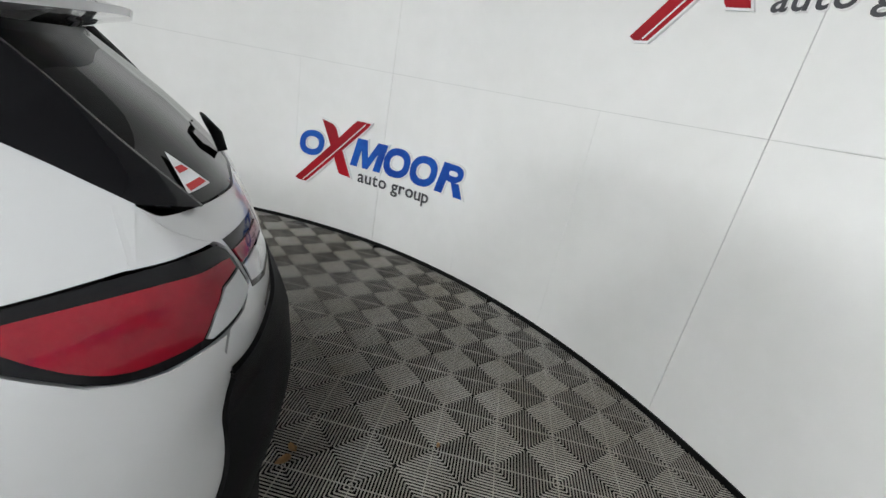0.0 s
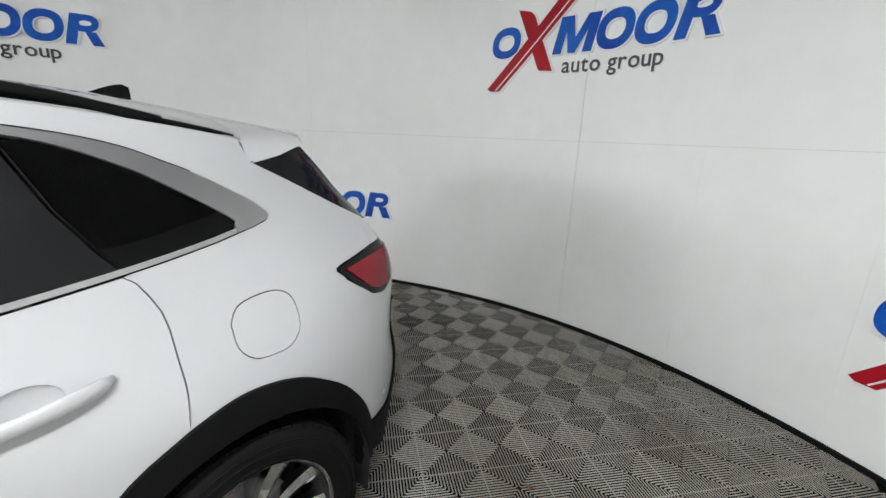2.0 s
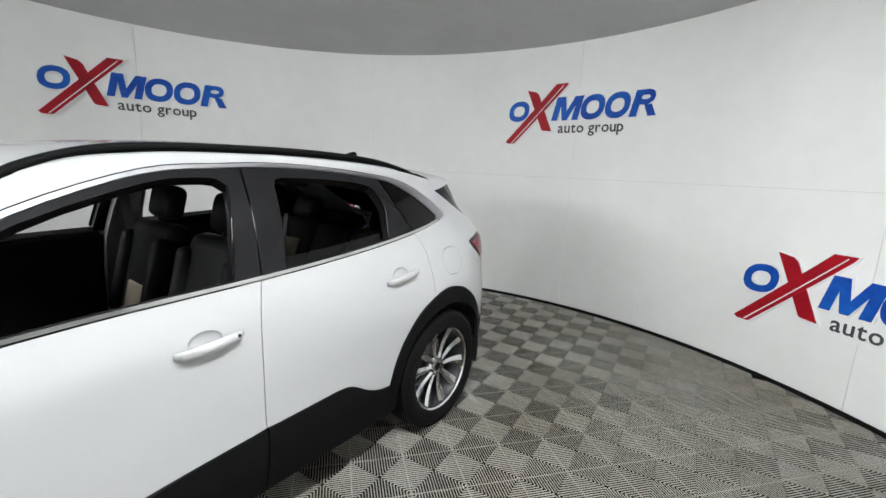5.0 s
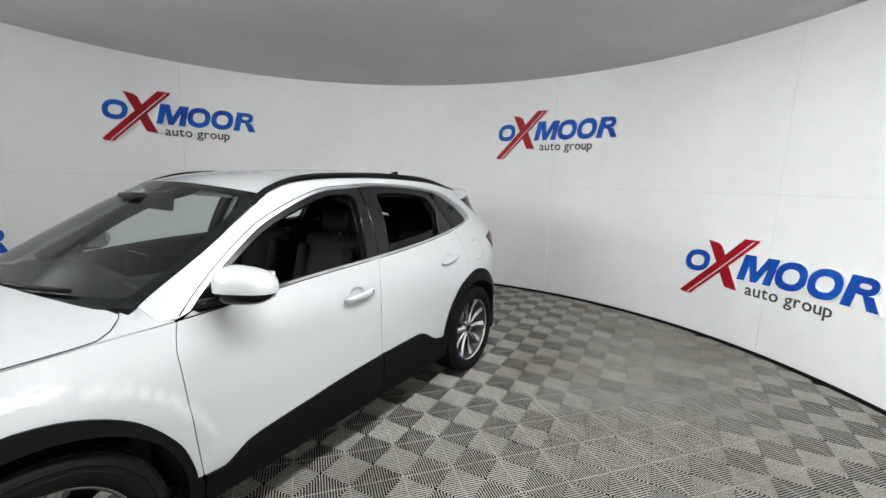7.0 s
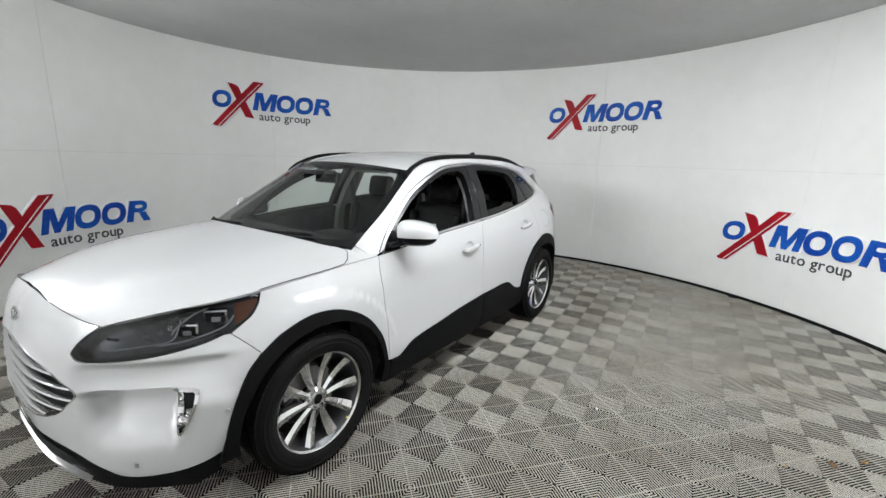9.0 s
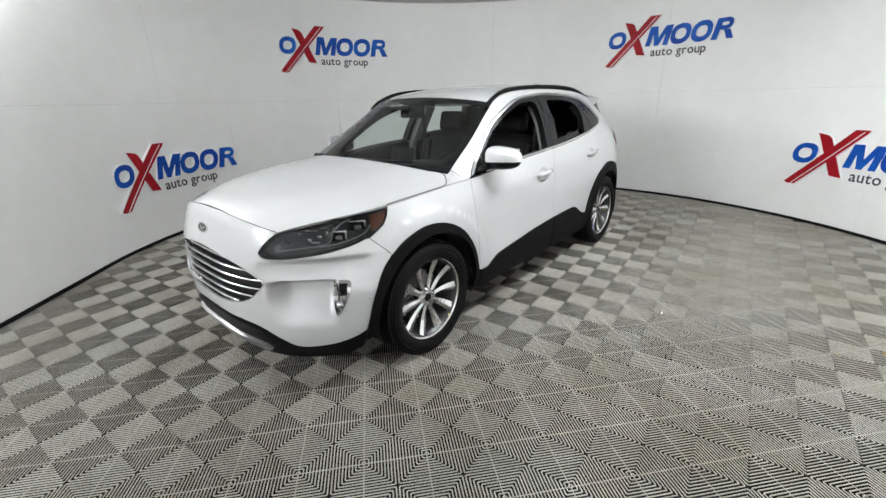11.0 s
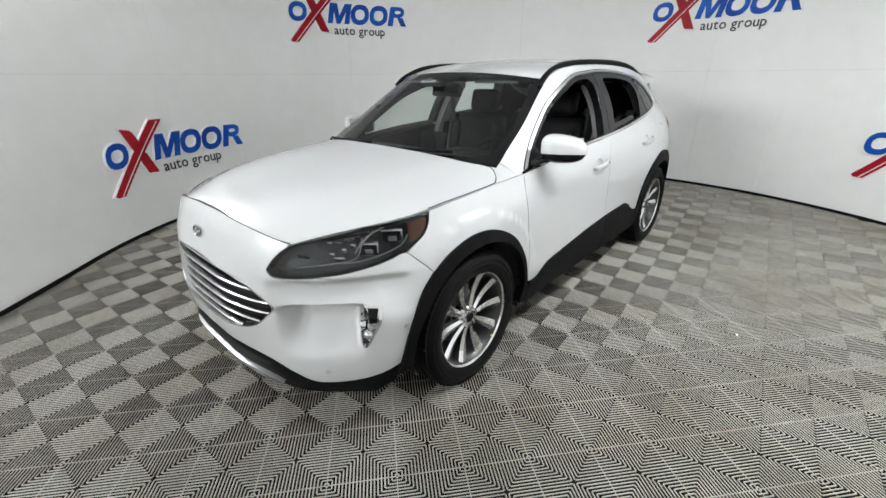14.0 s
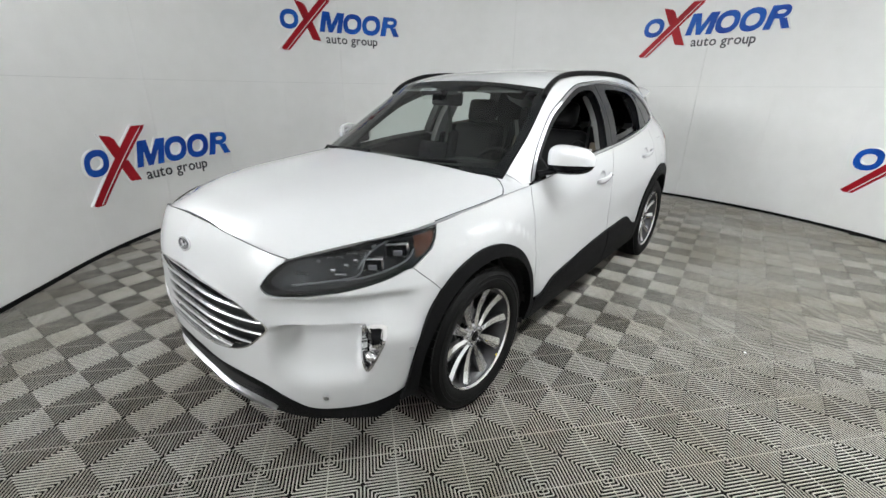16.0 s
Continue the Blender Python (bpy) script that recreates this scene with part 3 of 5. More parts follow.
# lines on the side, in (x, z)
CLAD_TOP = curve((0.862, 0.402), (0.78, 0.398), (0.72, 0.432), (0.65, 0.462), (0.5, 0.482), (0.34, 0.498), (0.15, 0.519), (-0.15, 0.540), (-0.44, 0.552), (-0.56, 0.555), (-0.63, 0.541), (-0.72, 0.487), (-0.80, 0.456), (-0.872, 0.448), n=3)
ARCH_F = curve((0.895, 0.405), (0.909, 0.476), (0.958, 0.600), (1.081, 0.745), (1.244, 0.832), (1.407, 0.849), (1.56, 0.808), (1.66, 0.745), n=4)
ARCH_F2 = curve((1.66, 0.745), (1.725, 0.68), (1.793, 0.543), (1.835, 0.37), n=4)
ARCH_R = curve((-0.872, 0.448), (-0.907, 0.553), (-0.984, 0.679), (-1.09, 0.790), (-1.216, 0.852), n=4)
ARCH_R2 = curve((-1.216, 0.852), (-1.30, 0.876), (-1.38, 0.881), (-1.47, 0.866), (-1.55, 0.832), (-1.66, 0.752), (-1.745, 0.645), (-1.785, 0.565), (-1.81, 0.50), n=4)
GAP_MID = curve((-0.222, 1.125), (-0.205, 1.024), (-0.197, 0.948), (-0.195, 0.80), (-0.195, 0.60), (-0.197, 0.545), n=3)
GAP_FRONT = curve((0.899, 1.045), (0.922, 0.95), (0.922, 0.88), (0.898, 0.65), (0.872, 0.43), (0.866, 0.404), n=3)
GAP_REAR = curve((-1.172, 1.208), (-1.217, 1.117), (-1.224, 1.012), (-1.226, 0.932), (-1.216, 0.852), n=3)
DLO_TOP = curve((0.885, 1.046), (0.66, 1.225), (0.394, 1.396), (0.07, 1.510), (-0.18, 1.536), (-0.40, 1.548), (-0.65, 1.542), (-0.95, 1.518), (-1.12, 1.497), (-1.23, 1.470), (-1.304, 1.438), (-1.387, 1.399), (-1.484, 1.343), (-1.53, 1.308), (-1.548, 1.288), n=4)
DLO_IN = curve((0.845, 1.058), (0.655, 1.210), (0.392, 1.381), (0.07, 1.496), (-0.18, 1.522), (-0.40, 1.534), (-0.65, 1.528), (-0.95, 1.503), (-1.10, 1.478), (-1.23, 1.424), (-1.30, 1.382), (-1.374, 1.333), (-1.425, 1.297), (-1.444, 1.280), n=4)


def shift(pts, dx, dz=0.0):
    return [(x + dx, z + dz) for x, z in pts]


def between(pts, x0, x1):
    return [p for p in pts if min(x0, x1) <= p[0] <= max(x0, x1)]


def cup_loop(cx, cz):
    """Outline of the hollow behind a door handle."""
    return [(cx + 0.056 * math.cos(a), cz + 0.036 * math.sin(a)) for a in (2 * math.pi * k / 28 for k in range(28))]


CUP_F, CUP_R = (0.0, 0.956), (-0.975, 1.016)
# fenders, doors, quarters
fender_loop = line(BELT, 1.60, 0.899 + G, -0.004) + shift(GAP_FRONT[1:], G) + ARCH_F + [(1.70, 0.79), (1.752, 0.851), (1.70, 0.882), (1.66, 0.905), (1.622, 0.946)]
fenders = pair("front_fender", skin(side, fender_loop, flip=True), PAINT, car)
door_f_loop = line(BELT, 0.899 - G, -0.222 + G, -0.002) + shift(GAP_MID[1:], G) + CLAD_TOP[::-1][len([p for p in CLAD_TOP if p[0] < -0.195]):] + shift(GAP_FRONT[::-1], -G)[:-1]
front_doors = pair("front_door", skin(side, door_f_loop, [cup_loop(*CUP_F)], flip=True, lip=0.010), PAINT, car)
door_r_loop = line(BELT, -0.222 - G, -1.165 + G, -0.002) + shift(GAP_REAR[1:-1], G) + ARCH_R[::-1] + [p for p in CLAD_TOP[::-1] if p[0] < -0.197 - G and p[0] > -0.87] + shift(GAP_MID[::-1], -G)[:-1]
rear_doors = pair("rear_door", skin(side, door_r_loop, [cup_loop(*CUP_R)], flip=True, lip=0.010), PAINT, car)
TAIL_EDGE = [(-1.548, 1.432), (-1.66, 1.375), (-1.80, 1.300), (-1.935, 1.228)]
quarter_loop = [(-1.165 - G, BELT(-1.165) - 0.001)] + line(BELT, -1.18, -1.50, 0.0, 10) + [(-1.538, 1.271), (-1.550, 1.282)] + [p for p in DLO_TOP[::-1] if p[0] < -1.0][1:] + [(-0.9856, 1.514), (-0.9856, EDGE(-0.9856) - 0.004)] + line(EDGE, -1.0, -1.535, -0.004, 12) + TAIL_EDGE + curve((-1.935, 1.143), (-1.90, 1.137), (-1.83, 1.126), (-1.712, 1.108), (-1.735, 1.078), (-1.742, 1.07), n=3) + [(-1.717, 1.0), (-1.702, 0.954), (-1.671, 0.83), (-1.662, 0.757)] + [p for p in ARCH_R2[::-1] if p[0] > -1.655] + shift(GAP_REAR[::-1], -G)[1:-1]
FUEL = shift(curve((-1.334, 1.05), (-1.360, 1.086), (-1.42, 1.101), (-1.478, 1.099), (-1.514, 1.07), (-1.519, 0.995), (-1.482, 0.951), (-1.43, 0.944), (-1.374, 0.951), (-1.338, 0.99), (-1.334, 1.05), n=3)[:-1], -0.017)
quarter_bm = skin(side, quarter_loop, flip=True)
right_bm = mirror(quarter_bm)
quarter_bm.free()
quarters = (part("quarter_panel", skin(side, quarter_loop, [FUEL], flip=True), PAINT, car), part("quarter_panel", right_bm, PAINT, car))
fc = (-1.444, 1.023)
part("fuel_door", skin(side, [(fc[0] + (x - fc[0]) * 0.965, fc[1] + (z - fc[1]) * 0.965) for x, z in FUEL], out=-0.0008, flip=True), PAINT, quarters[0], "rounded white fuel filler door")
part("fuel_recess", skin(side, [(fc[0] + (x - fc[0]) * 1.05, fc[1] + (z - fc[1]) * 1.05) for x, z in FUEL], out=-0.010, lip=0, flip=True), DARK, quarters[0])
pillar_loop = line(EDGE, 0.985, -0.985, -0.004, 40) + [(-0.985, 1.512)] + [p for p in DLO_TOP[::-1] if p[0] > -0.95] + [(0.905, 1.043), (0.96, 1.046)]
pillars = pair("roof_side_frame", skin(side, pillar_loop, flip=True), PAINT, car, "white A-pillar and roof side frame")

# near-black sheet added behind the side panels, standing in for shade in their gaps
gap_sheet_loop = ARCH_F2[::-1] + ARCH_F[::-1] + [(0.88, 0.27), (-0.85, 0.27)] + ARCH_R + ARCH_R2[1:] + [(-1.88, 0.5), (-1.9, 1.18)] + line(BELT, -1.5, 1.8, -0.03)
pair("inner_shell", skin(side, gap_sheet_loop, out=-0.02, lip=0, step=0.06, flip=True), DARK, car)

# cladding
def sill(x0, x1):
    top = [p for p in CLAD_TOP if x1 - 0.001 <= p[0] <= x0 + 0.001]
    return [(x0, top[0][1])] + top + [(x1, top[-1][1])] + [(x1, 0.262), (x0, 0.262)]


for doors, x0, x1 in ((front_doors, 0.862, -0.192), (rear_doors, -0.199, -0.868)):
    pair("lower_cladding", skin(side, sill(x0, x1), out=0.012, lip=0.03, step=0.025, flip=True), CLAD, doors, "grained black lower door cladding")


HUB_F, HUB_R, HUB_Z = 1.352, -1.352, 0.362


def ring_in(pts, hx, r, z_end):
    """Inner edge of an arch: points drawn towards the hub until r from it."""
    out = []
    for x, z in pts:
        d = math.hypot(x - hx, z - HUB_Z)
        out.append((hx + (x - hx) * r / d, HUB_Z + (z - HUB_Z) * r / d))
    return out


arch_f = [(0.868, 0.27), (0.875, 0.39)] + ARCH_F + ARCH_F2[1:] + [(1.845, 0.30)]
arch_r = [(-0.86, 0.27), (-0.866, 0.40)] + ARCH_R + ARCH_R2[1:] + [(-1.83, 0.42), (-1.84, 0.33)]
for name, pts, hx in (("front_arch_cladding", arch_f, HUB_F), ("rear_arch_cladding", arch_r, HUB_R)):
    inner = [(x, max(z, 0.262)) for x, z in ring_in(pts, hx, 0.425, 0.27)]
    pair(name, skin(side, pts + inner[::-1], out=0.014, lip=0.05, step=0.022, flip=True), CLAD, car, "grained black wheel arch cladding")
    bm = bmesh.new()
    rows = []
    for k in range(25):
        a = math.pi * (k / 24 * 1.16 - 0.08)
        rows.append([bm.verts.new((hx + 0.425 * math.cos(a), y, HUB_Z + 0.425 * math.sin(a))) for y in (0.885, 0.60)])
    for p, q in zip(rows, rows[1:]):
        bm.faces.new((p[0], p[1], q[1], q[0]))
    bm.faces.new([r[1] for r in rows])
    pair("wheel_liner", bm, DARK, car)

# front end, in (p, z)
HEAD_TOP = curve((0.508, 0.820), (0.535, 0.868), (0.59, 0.915), (0.70, 0.940), (0.85, 0.957), (1.0, 0.967), (1.165, 0.979), (1.268, 0.989), n=4)
HEAD_LOW = curve((1.268, 0.989), (1.245, 0.95), (1.20, 0.905), (1.11, 0.862), (1.019, 0.834), (0.88, 0.815), (0.758, 0.803), (0.62, 0.789), (0.545, 0.795), (0.508, 0.820), n=4)
GRILLE = curve((0.0, 0.793), (0.217, 0.779), (0.38, 0.750), (0.47, 0.712), (0.541, 0.663), (0.505, 0.615), (0.434, 0.562), (0.321, 0.527), (0.15, 0.508), (0.0, 0.504), n=4)
FOG = curve((0.862, 0.658), (0.91, 0.663), (0.955, 0.655), (0.957, 0.625), (0.935, 0.565), (0.90, 0.49), (0.882, 0.468), (0.864, 0.49), (0.852, 0.56), (0.862, 0.658), n=3)[:-1]
LOW_EDGE = curve((1.035, 0.365), (0.95, 0.325), (0.822, 0.295), (0.66, 0.285), (0.58, 0.335), (0.47, 0.402), (0.3, 0.428), (0.0, 0.432), n=4)
def both(half):
    """Close a half line (from the middle out and back to the middle) with its mirror image."""
    return half + [(-p, z) for p, z in half[::-1] if p > 1e-6]


bump_half = curve((0.0, 0.982), (0.2, 0.978), (0.42, 0.953), (0.582, 0.918), n=4) + [p for p in HEAD_TOP[::-1] if p[0] < 0.575] + [(x, z - 0.004) for x, z in HEAD_LOW[::-1] if 0.51 < x < 1.10] + [(1.113, 0.85), (1.16, 0.80), (1.205, 0.750)] + curve((1.16, 0.70), (1.07, 0.543), (1.035, 0.365), n=3) + LOW_EDGE[1:]
fogs = [FOG, [(-p, z) for p, z in FOG]]
bumper = part("front_bumper", skin(front, both(bump_half), [both(GRILLE)] + fogs, step=0.024), PAINT, car)
valance_half = [(x, z - 0.002) for x, z in LOW_EDGE[::-1]] + [(1.02, 0.25), (0.9, 0.20), (0.66, 0.185), (0.0, 0.185)]
part("lower_valance", skin(front, both(valance_half), out=-0.006, step=0.03, lip=0.02), CLAD, bumper, "black plastic lower bumper valance")
lip_half = curve((0.0, 0.318), (0.25, 0.312), (0.42, 0.285), (0.47, 0.25), n=4) + curve((0.40, 0.235), (0.25, 0.262), (0.0, 0.272), n=4)
part("skid_plate", skin(front, both(lip_half), out=0.012, step=0.025, lip=0.03), SATIN, bumper, "silver skid plate lip")
part("lower_intake", skin(front, both(curve((0.0, 0.405), (0.3, 0.40), (0.46, 0.372), n=3) + curve((0.46, 0.36), (0.3, 0.36), (0.0, 0.36), n=3)), out=0.001, step=0.04, lip=0.0), DARK, bumper, "black lower intake slot")

# grille: dark well, chrome bars and a chrome surround
grille_back = part("grille", skin(front, both([(p * 1.02, 0.65 + (z - 0.65) * 1.04) for p, z in GRILLE]), out=-0.045, lip=0, step=0.04), DARK, car, "black mesh grille with chrome bars")
def in_grille(z):
    ps = []
    for (p0, z0), (p1, z1) in zip(GRILLE, GRILLE[1:]):
        if (z0 - z) * (z1 - z) <= 0 and z0 != z1:
            ps.append(p0 + (p1 - p0) * (z - z0) / (z1 - z0))
    return max(ps) if ps else 0


for k in range(6):
    zc = 0.532 + k * 0.0462
    n = 28
    bm = bmesh.new()
    rows = []
    w = in_grille(zc)
    for i in range(n + 1):
        p = (i / n * 2 - 1) * (w - 0.004)
        half = 0.0075
        ring = []
        for dz, d in ((-half, -0.030), (-half * 0.8, -0.014), (half * 0.5, -0.003), (half, -0.010), (half, -0.034)):
            q = Vector(front(p, zc + dz))
            c = Vector((q.x, q.y, 0)) - Vector((1.6, 0, 0))
            ring.append(bm.verts.new(q + Vector((c.x, c.y, 0)).normalized() * d))
        rows.append(ring)
    for a, b in zip(rows, rows[1:]):
        for j in range(4):
            bm.faces.new((a[j], b[j], b[j + 1], a[j + 1]))
    for f in bm.faces:
        f.smooth = True
    part("grille_bar", bm, CHROME, grille_back)
part("grille_surround", skin(front, both(GRILLE), [both([(p * 0.985, 0.65 + (z - 0.65) * 0.965) for p, z in GRILLE])], step=0.03, out=0.002, lip=0.03), CHROME, grille_back, "thin chrome grille surround")

# emblem: a plain dark oval in a chrome ring
def oval(cp, cz, a, b, n=28):
    return [(cp + a * math.cos(2 * math.pi * k / n), cz + b * math.sin(2 * math.pi * k / n)) for k in range(n)]


emblem = part("emblem", skin(front, oval(0, 0.879, 0.060, 0.0265), [oval(0, 0.879, 0.052, 0.020)], step=0.012, out=0.007, lip=0.008), CHROME, car, "chrome oval ring with plain dark centre")
part("emblem_face", skin(front, oval(0, 0.879, 0.053, 0.021), step=0.012, out=0.004, lip=0.0), EMBLEM_BLUE, emblem)
bm = bmesh.new()
for dp, dz, w in ((-0.02, 0.004, 0.012), (0.0, -0.004, 0.014), (0.022, 0.003, 0.010)):
    c = skin(front, oval(dp, 0.879 + dz, w, 0.006, 12), step=0.012, out=0.006, lip=0.0)
    me = bpy.data.meshes.new("tmp")
    c.to_mesh(me)
    c.free()
    bm.from_mesh(me)
    bpy.data.meshes.remove(me)
part("emblem_marks", bm, CHROME, emblem)

# fog lamps: chrome bezels round dark wells with a small lamp
fog_bezel = skin(front, FOG, [[(0.905 + (p - 0.905) * 0.80 - 0.003, 0.575 + (z - 0.575) * 0.88) for p, z in FOG]], step=0.016, out=0.004, lip=0.022)
fog_parts = pair("fog_lamp", fog_bezel, CHROME, (bumper, bumper), "chrome fog lamp bezel")
pair("fog_well", skin(front, FOG, out=-0.024, lip=0.0, step=0.03), CHROME, fog_parts)
pair("fog_shade", skin(front, [(0.868, 0.650), (0.945, 0.645), (0.930, 0.580), (0.864, 0.575)], out=-0.018, lip=0.01, step=0.02), GLOSS_BLACK, fog_parts)
bm = bmesh.new()
bmesh.ops.create_uvsphere(bm, u_segments=16, v_segments=8, radius=0.022, matrix=Matrix.Translation(Vector(front(0.895, 0.53)) - Vector((0.012, 0.01, 0))))
for f in bm.faces:
    f.smooth = True
pair("fog_lens", bm, RIM, fog_parts)
for p, z in ((0.716, 0.349), (1.048, 0.544)):
    bm = bmesh.new()
    q = Vector(front(p, z))
    n = Vector((q.x - 1.5, q.y - 0.2, 0)).normalized()
    m = Matrix.Translation(q + n * 0.001) @ n.to_track_quat("Z", "Y").to_matrix().to_4x4()
    bmesh.ops.create_cone(bm, cap_ends=True, segments=20, radius1=0.0115, radius2=0.010, depth=0.006, matrix=m)
    pair("parking_sensor", bm, SATIN, bumper, "small round parking sensor")

# headlights
head_loop = HEAD_TOP[:-1] + HEAD_LOW[:-1]
cen = (0.86, 0.885)
head_lens = skin(front, [(cen[0] + (p - cen[0]) * 0.992, cen[1] + (z - cen[1]) * 0.97) for p, z in head_loop], step=0.025, out=-0.001, lip=0.02)
heads = pair("headlight", skin(front, head_loop, out=-0.055, lip=-0.0, step=0.03), LAMP_BLACK, car, "dark headlight housing with clear lens and amber corner")
pair("lens", head_lens, LAMP_CLEAR, heads)
pair("lens_border", skin(front, head_loop, [[(cen[0] + (p - cen[0]) * 0.965, cen[1] + (z - cen[1]) * 0.84) for p, z in head_loop]], step=0.02, out=-0.004, lip=0.04), GLOSS_BLACK, heads)


def lamp_box(p, z, w, h, depth=0.03, back=0.05):
    """A small chrome-lipped projector block set in the housing."""
    bm = rounded_box(-w / 2, w / 2, -h / 2, h / 2, 0, depth, 0.006)
    q = Vector(front(p, z))
    n = Vector((q.x - 1.3, q.y - 0.25, 0)).normalized()
    m = Matrix.Translation(q - n * back) @ n.to_track_quat("Z", "Y").to_matrix().to_4x4()
    bm.transform(m)
    return bm


for p, z, w, h in ((1.075, 0.915, 0.092, 0.058), (0.950, 0.880, 0.086, 0.054)):
    for name, mat, k, back in (("projector", CHROME, 1.0, 0.044), ("projector_well", GLOSS_BLACK, 0.84, 0.042), ("projector_lens", LAMP_FROST, 0.40, 0.040)):
        pair(name, lamp_box(p, z - (0.0 if k > 0.5 else h * 0.14), w * k, h * k, 0.03, back), mat, heads)
for pts in (((0.62, 0.825), (0.74, 0.838), (0.86, 0.850), (0.895, 0.885), (0.915, 0.925)), ((0.80, 0.838), (0.90, 0.842), (1.0, 0.852), (1.09, 0.876), (1.13, 0.912)), ((0.86, 0.872), (0.895, 0.900), (0.98, 0.928), (1.06, 0.952))):
    path = [Vector(front(p, z)) - Vector((0.016, 0.012, 0)) for p, z in curve(*pts, n=4)]
    pair("light_strip", tube_along(path, 0.0040, 6), LAMP_FROST, heads)
for k in range(6):
    p, z = 0.74 + 0.05 * k, 0.872 + 0.012 * k
    pair("reflector_facet", lamp_box(p, z, 0.024, 0.018 + 0.004 * (k % 3), 0.012, 0.034), CHROME, heads)
for k in range(12):
    p = 0.68 + 0.036 * k
    pair("reflector_chip", lamp_box(p, 0.908 + 0.0048 * k + 0.005 * (k % 2), 0.018 + 0.006 * (k % 3), 0.006, 0.01, 0.020), CHROME, heads)
for p, z, w, h in ((0.64, 0.868, 0.060, 0.012), (0.78, 0.862, 0.05, 0.010)):
    pair("reflector_bar", lamp_box(p, z, w, h, 0.01, 0.020), CHROME, heads)
pair("side_reflector", skin(front, curve((1.155, 0.968), (1.245, 0.979), (1.225, 0.935), (1.18, 0.90), (1.135, 0.884), n=3), out=-0.012, step=0.02, lip=0.01), AMBER, heads, "amber side reflector")

# bonnet
def hood_loop():
    front_edge = [front(p, z)[:2] for p, z in curve((0.0, 0.985), (0.2, 0.981), (0.42, 0.956), (0.588, 0.922), n=4)]
    front_edge = [(x - 0.004, y) for x, y in front_edge]
    rim = [(x, HOOD_SIDE(x) - 0.003) for x in (2.06, 2.0, 1.93, 1.86, 1.78, 1.7, 1.6, 1.5, 1.4, 1.3, 1.2)] + [(1.14, 0.832), (1.09, 0.80), (1.05, 0.755), (1.02, 0.70)]
    cowl = [screen(y / 0.752, 0.0)[:2] for y in (0.66, 0.6, 0.5, 0.4, 0.3, 0.2, 0.1, 0.0)]
    cowl = [(x + 0.012, y) for x, y in cowl]
    half = front_edge + [q for q in rim if q[0] < front_edge[-1][0]] + cowl
    return half + [(x, -y) for x, y in half[::-1] if y > 1e-6]


bonnet = part("bonnet", skin(hood, hood_loop(), step=0.035), PAINT, car)
# fender tops beside the bonnet
def top_strip():
    a = [(x, HOOD_SIDE(x) + 0.002) for x in (1.2, 1.16)] + [(1.14, 0.838), (1.09, 0.806), (1.05, 0.761), (1.025, 0.70)]
    return a + [(0.985, 0.735), (0.93, 0.83), (0.905, 0.846), (1.0, 0.846), (1.1, 0.844)]


def fender_top(x, y):
    z = BELT(x) + max(0, 0.848 - y) * 0.28 * (1 + ramp(1.1 - x, 0, 0.13) * 1.2)
    return (x, y, min(z, hood(x, y)[2] + 0.004 + 0.7 * max(0.0, 1.0 - x)))


pair("fender_top", skin(fender_top, top_strip(), step=0.03), PAINT, fenders)

# dark cords laid along the shut lines to draw the shaded panel gaps
seal = [Vector(front(p, z)) for p, z in curve((-0.585, 0.9205), (-0.42, 0.9545), (-0.2, 0.9795), (0.0, 0.9835), (0.2, 0.9795), (0.42, 0.9545), (0.585, 0.9205), n=6)]
part("bonnet_seal", tube_along(seal, 0.0016, 6), DARK, bonnet)
rim_line = [(x, HOOD_SIDE(x) - 0.001) for x in (1.6, 1.5, 1.4, 1.3, 1.2)] + [(1.14, 0.835), (1.09, 0.803), (1.05, 0.758), (1.022, 0.70)]
pair("bonnet_seal", tube_along([Vector((x, y, max(hood(x, y)[2], fender_top(x, y)[2]) + 0.0005)) for x, y in rim_line], 0.0017, 6), DARK, bonnet)
pair("bumper_seal", tube_along([Vector(front(1.112 + 0.093 * k / 8, 0.852 - 0.102 * k / 8)) for k in range(9)], 0.0016, 6), DARK, bumper)

# roof, glass
roof_half = [(screen(y / 0.642, 1.0)[0] - 0.012, y) for y in (0.0, 0.15, 0.3, 0.4, 0.5, 0.57, 0.628)] + [(x, TOPGLASS(x) - 0.004) for x in (0.3, 0.2, 0.1, 0.0, -0.2, -0.4, -0.6, -0.8, -1.0, -1.2, -1.4, -1.55)] + [(-1.555, 0.3), (-1.555, 0.0)]
part("roof", skin(roof, roof_half + [(x, -y) for x, y in roof_half[::-1] if y > 1e-6], step=0.05, flip=False), PAINT, car)
part("windscreen", skin(screen, [(-0.995, 0), (-0.6, 0), (0, 0), (0.6, 0), (0.995, 0), (0.995, 0.5), (0.992, 1), (0, 1), (-0.992, 1), (-0.995, 0.5)], step=0.06, lip=0.004), SCREEN, car, "clear windscreen with a slight green tint").visible_shadow = False
wb = [(-1.0, -0.03), (1.0, -0.03), (1.0, 1.012), (-1.0, 1.012)]
hole = curve((-0.86, 0.06), (-0.5, 0.055), (0, 0.055), (0.5, 0.055), (0.86, 0.06), (0.935, 0.12), (0.94, 0.5), (0.915, 0.9), (0.86, 0.955), (0.25, 0.965), (0.15, 0.90), (-0.15, 0.90), (-0.25, 0.965), (-0.86, 0.955), (-0.915, 0.9), (-0.94, 0.5), (-0.935, 0.12), n=2)
part("windscreen_border", skin(screen, wb, [hole], step=0.05, out=-0.004, lip=0.01), GLOSS_BLACK, car, "black ceramic band round the windscreen")
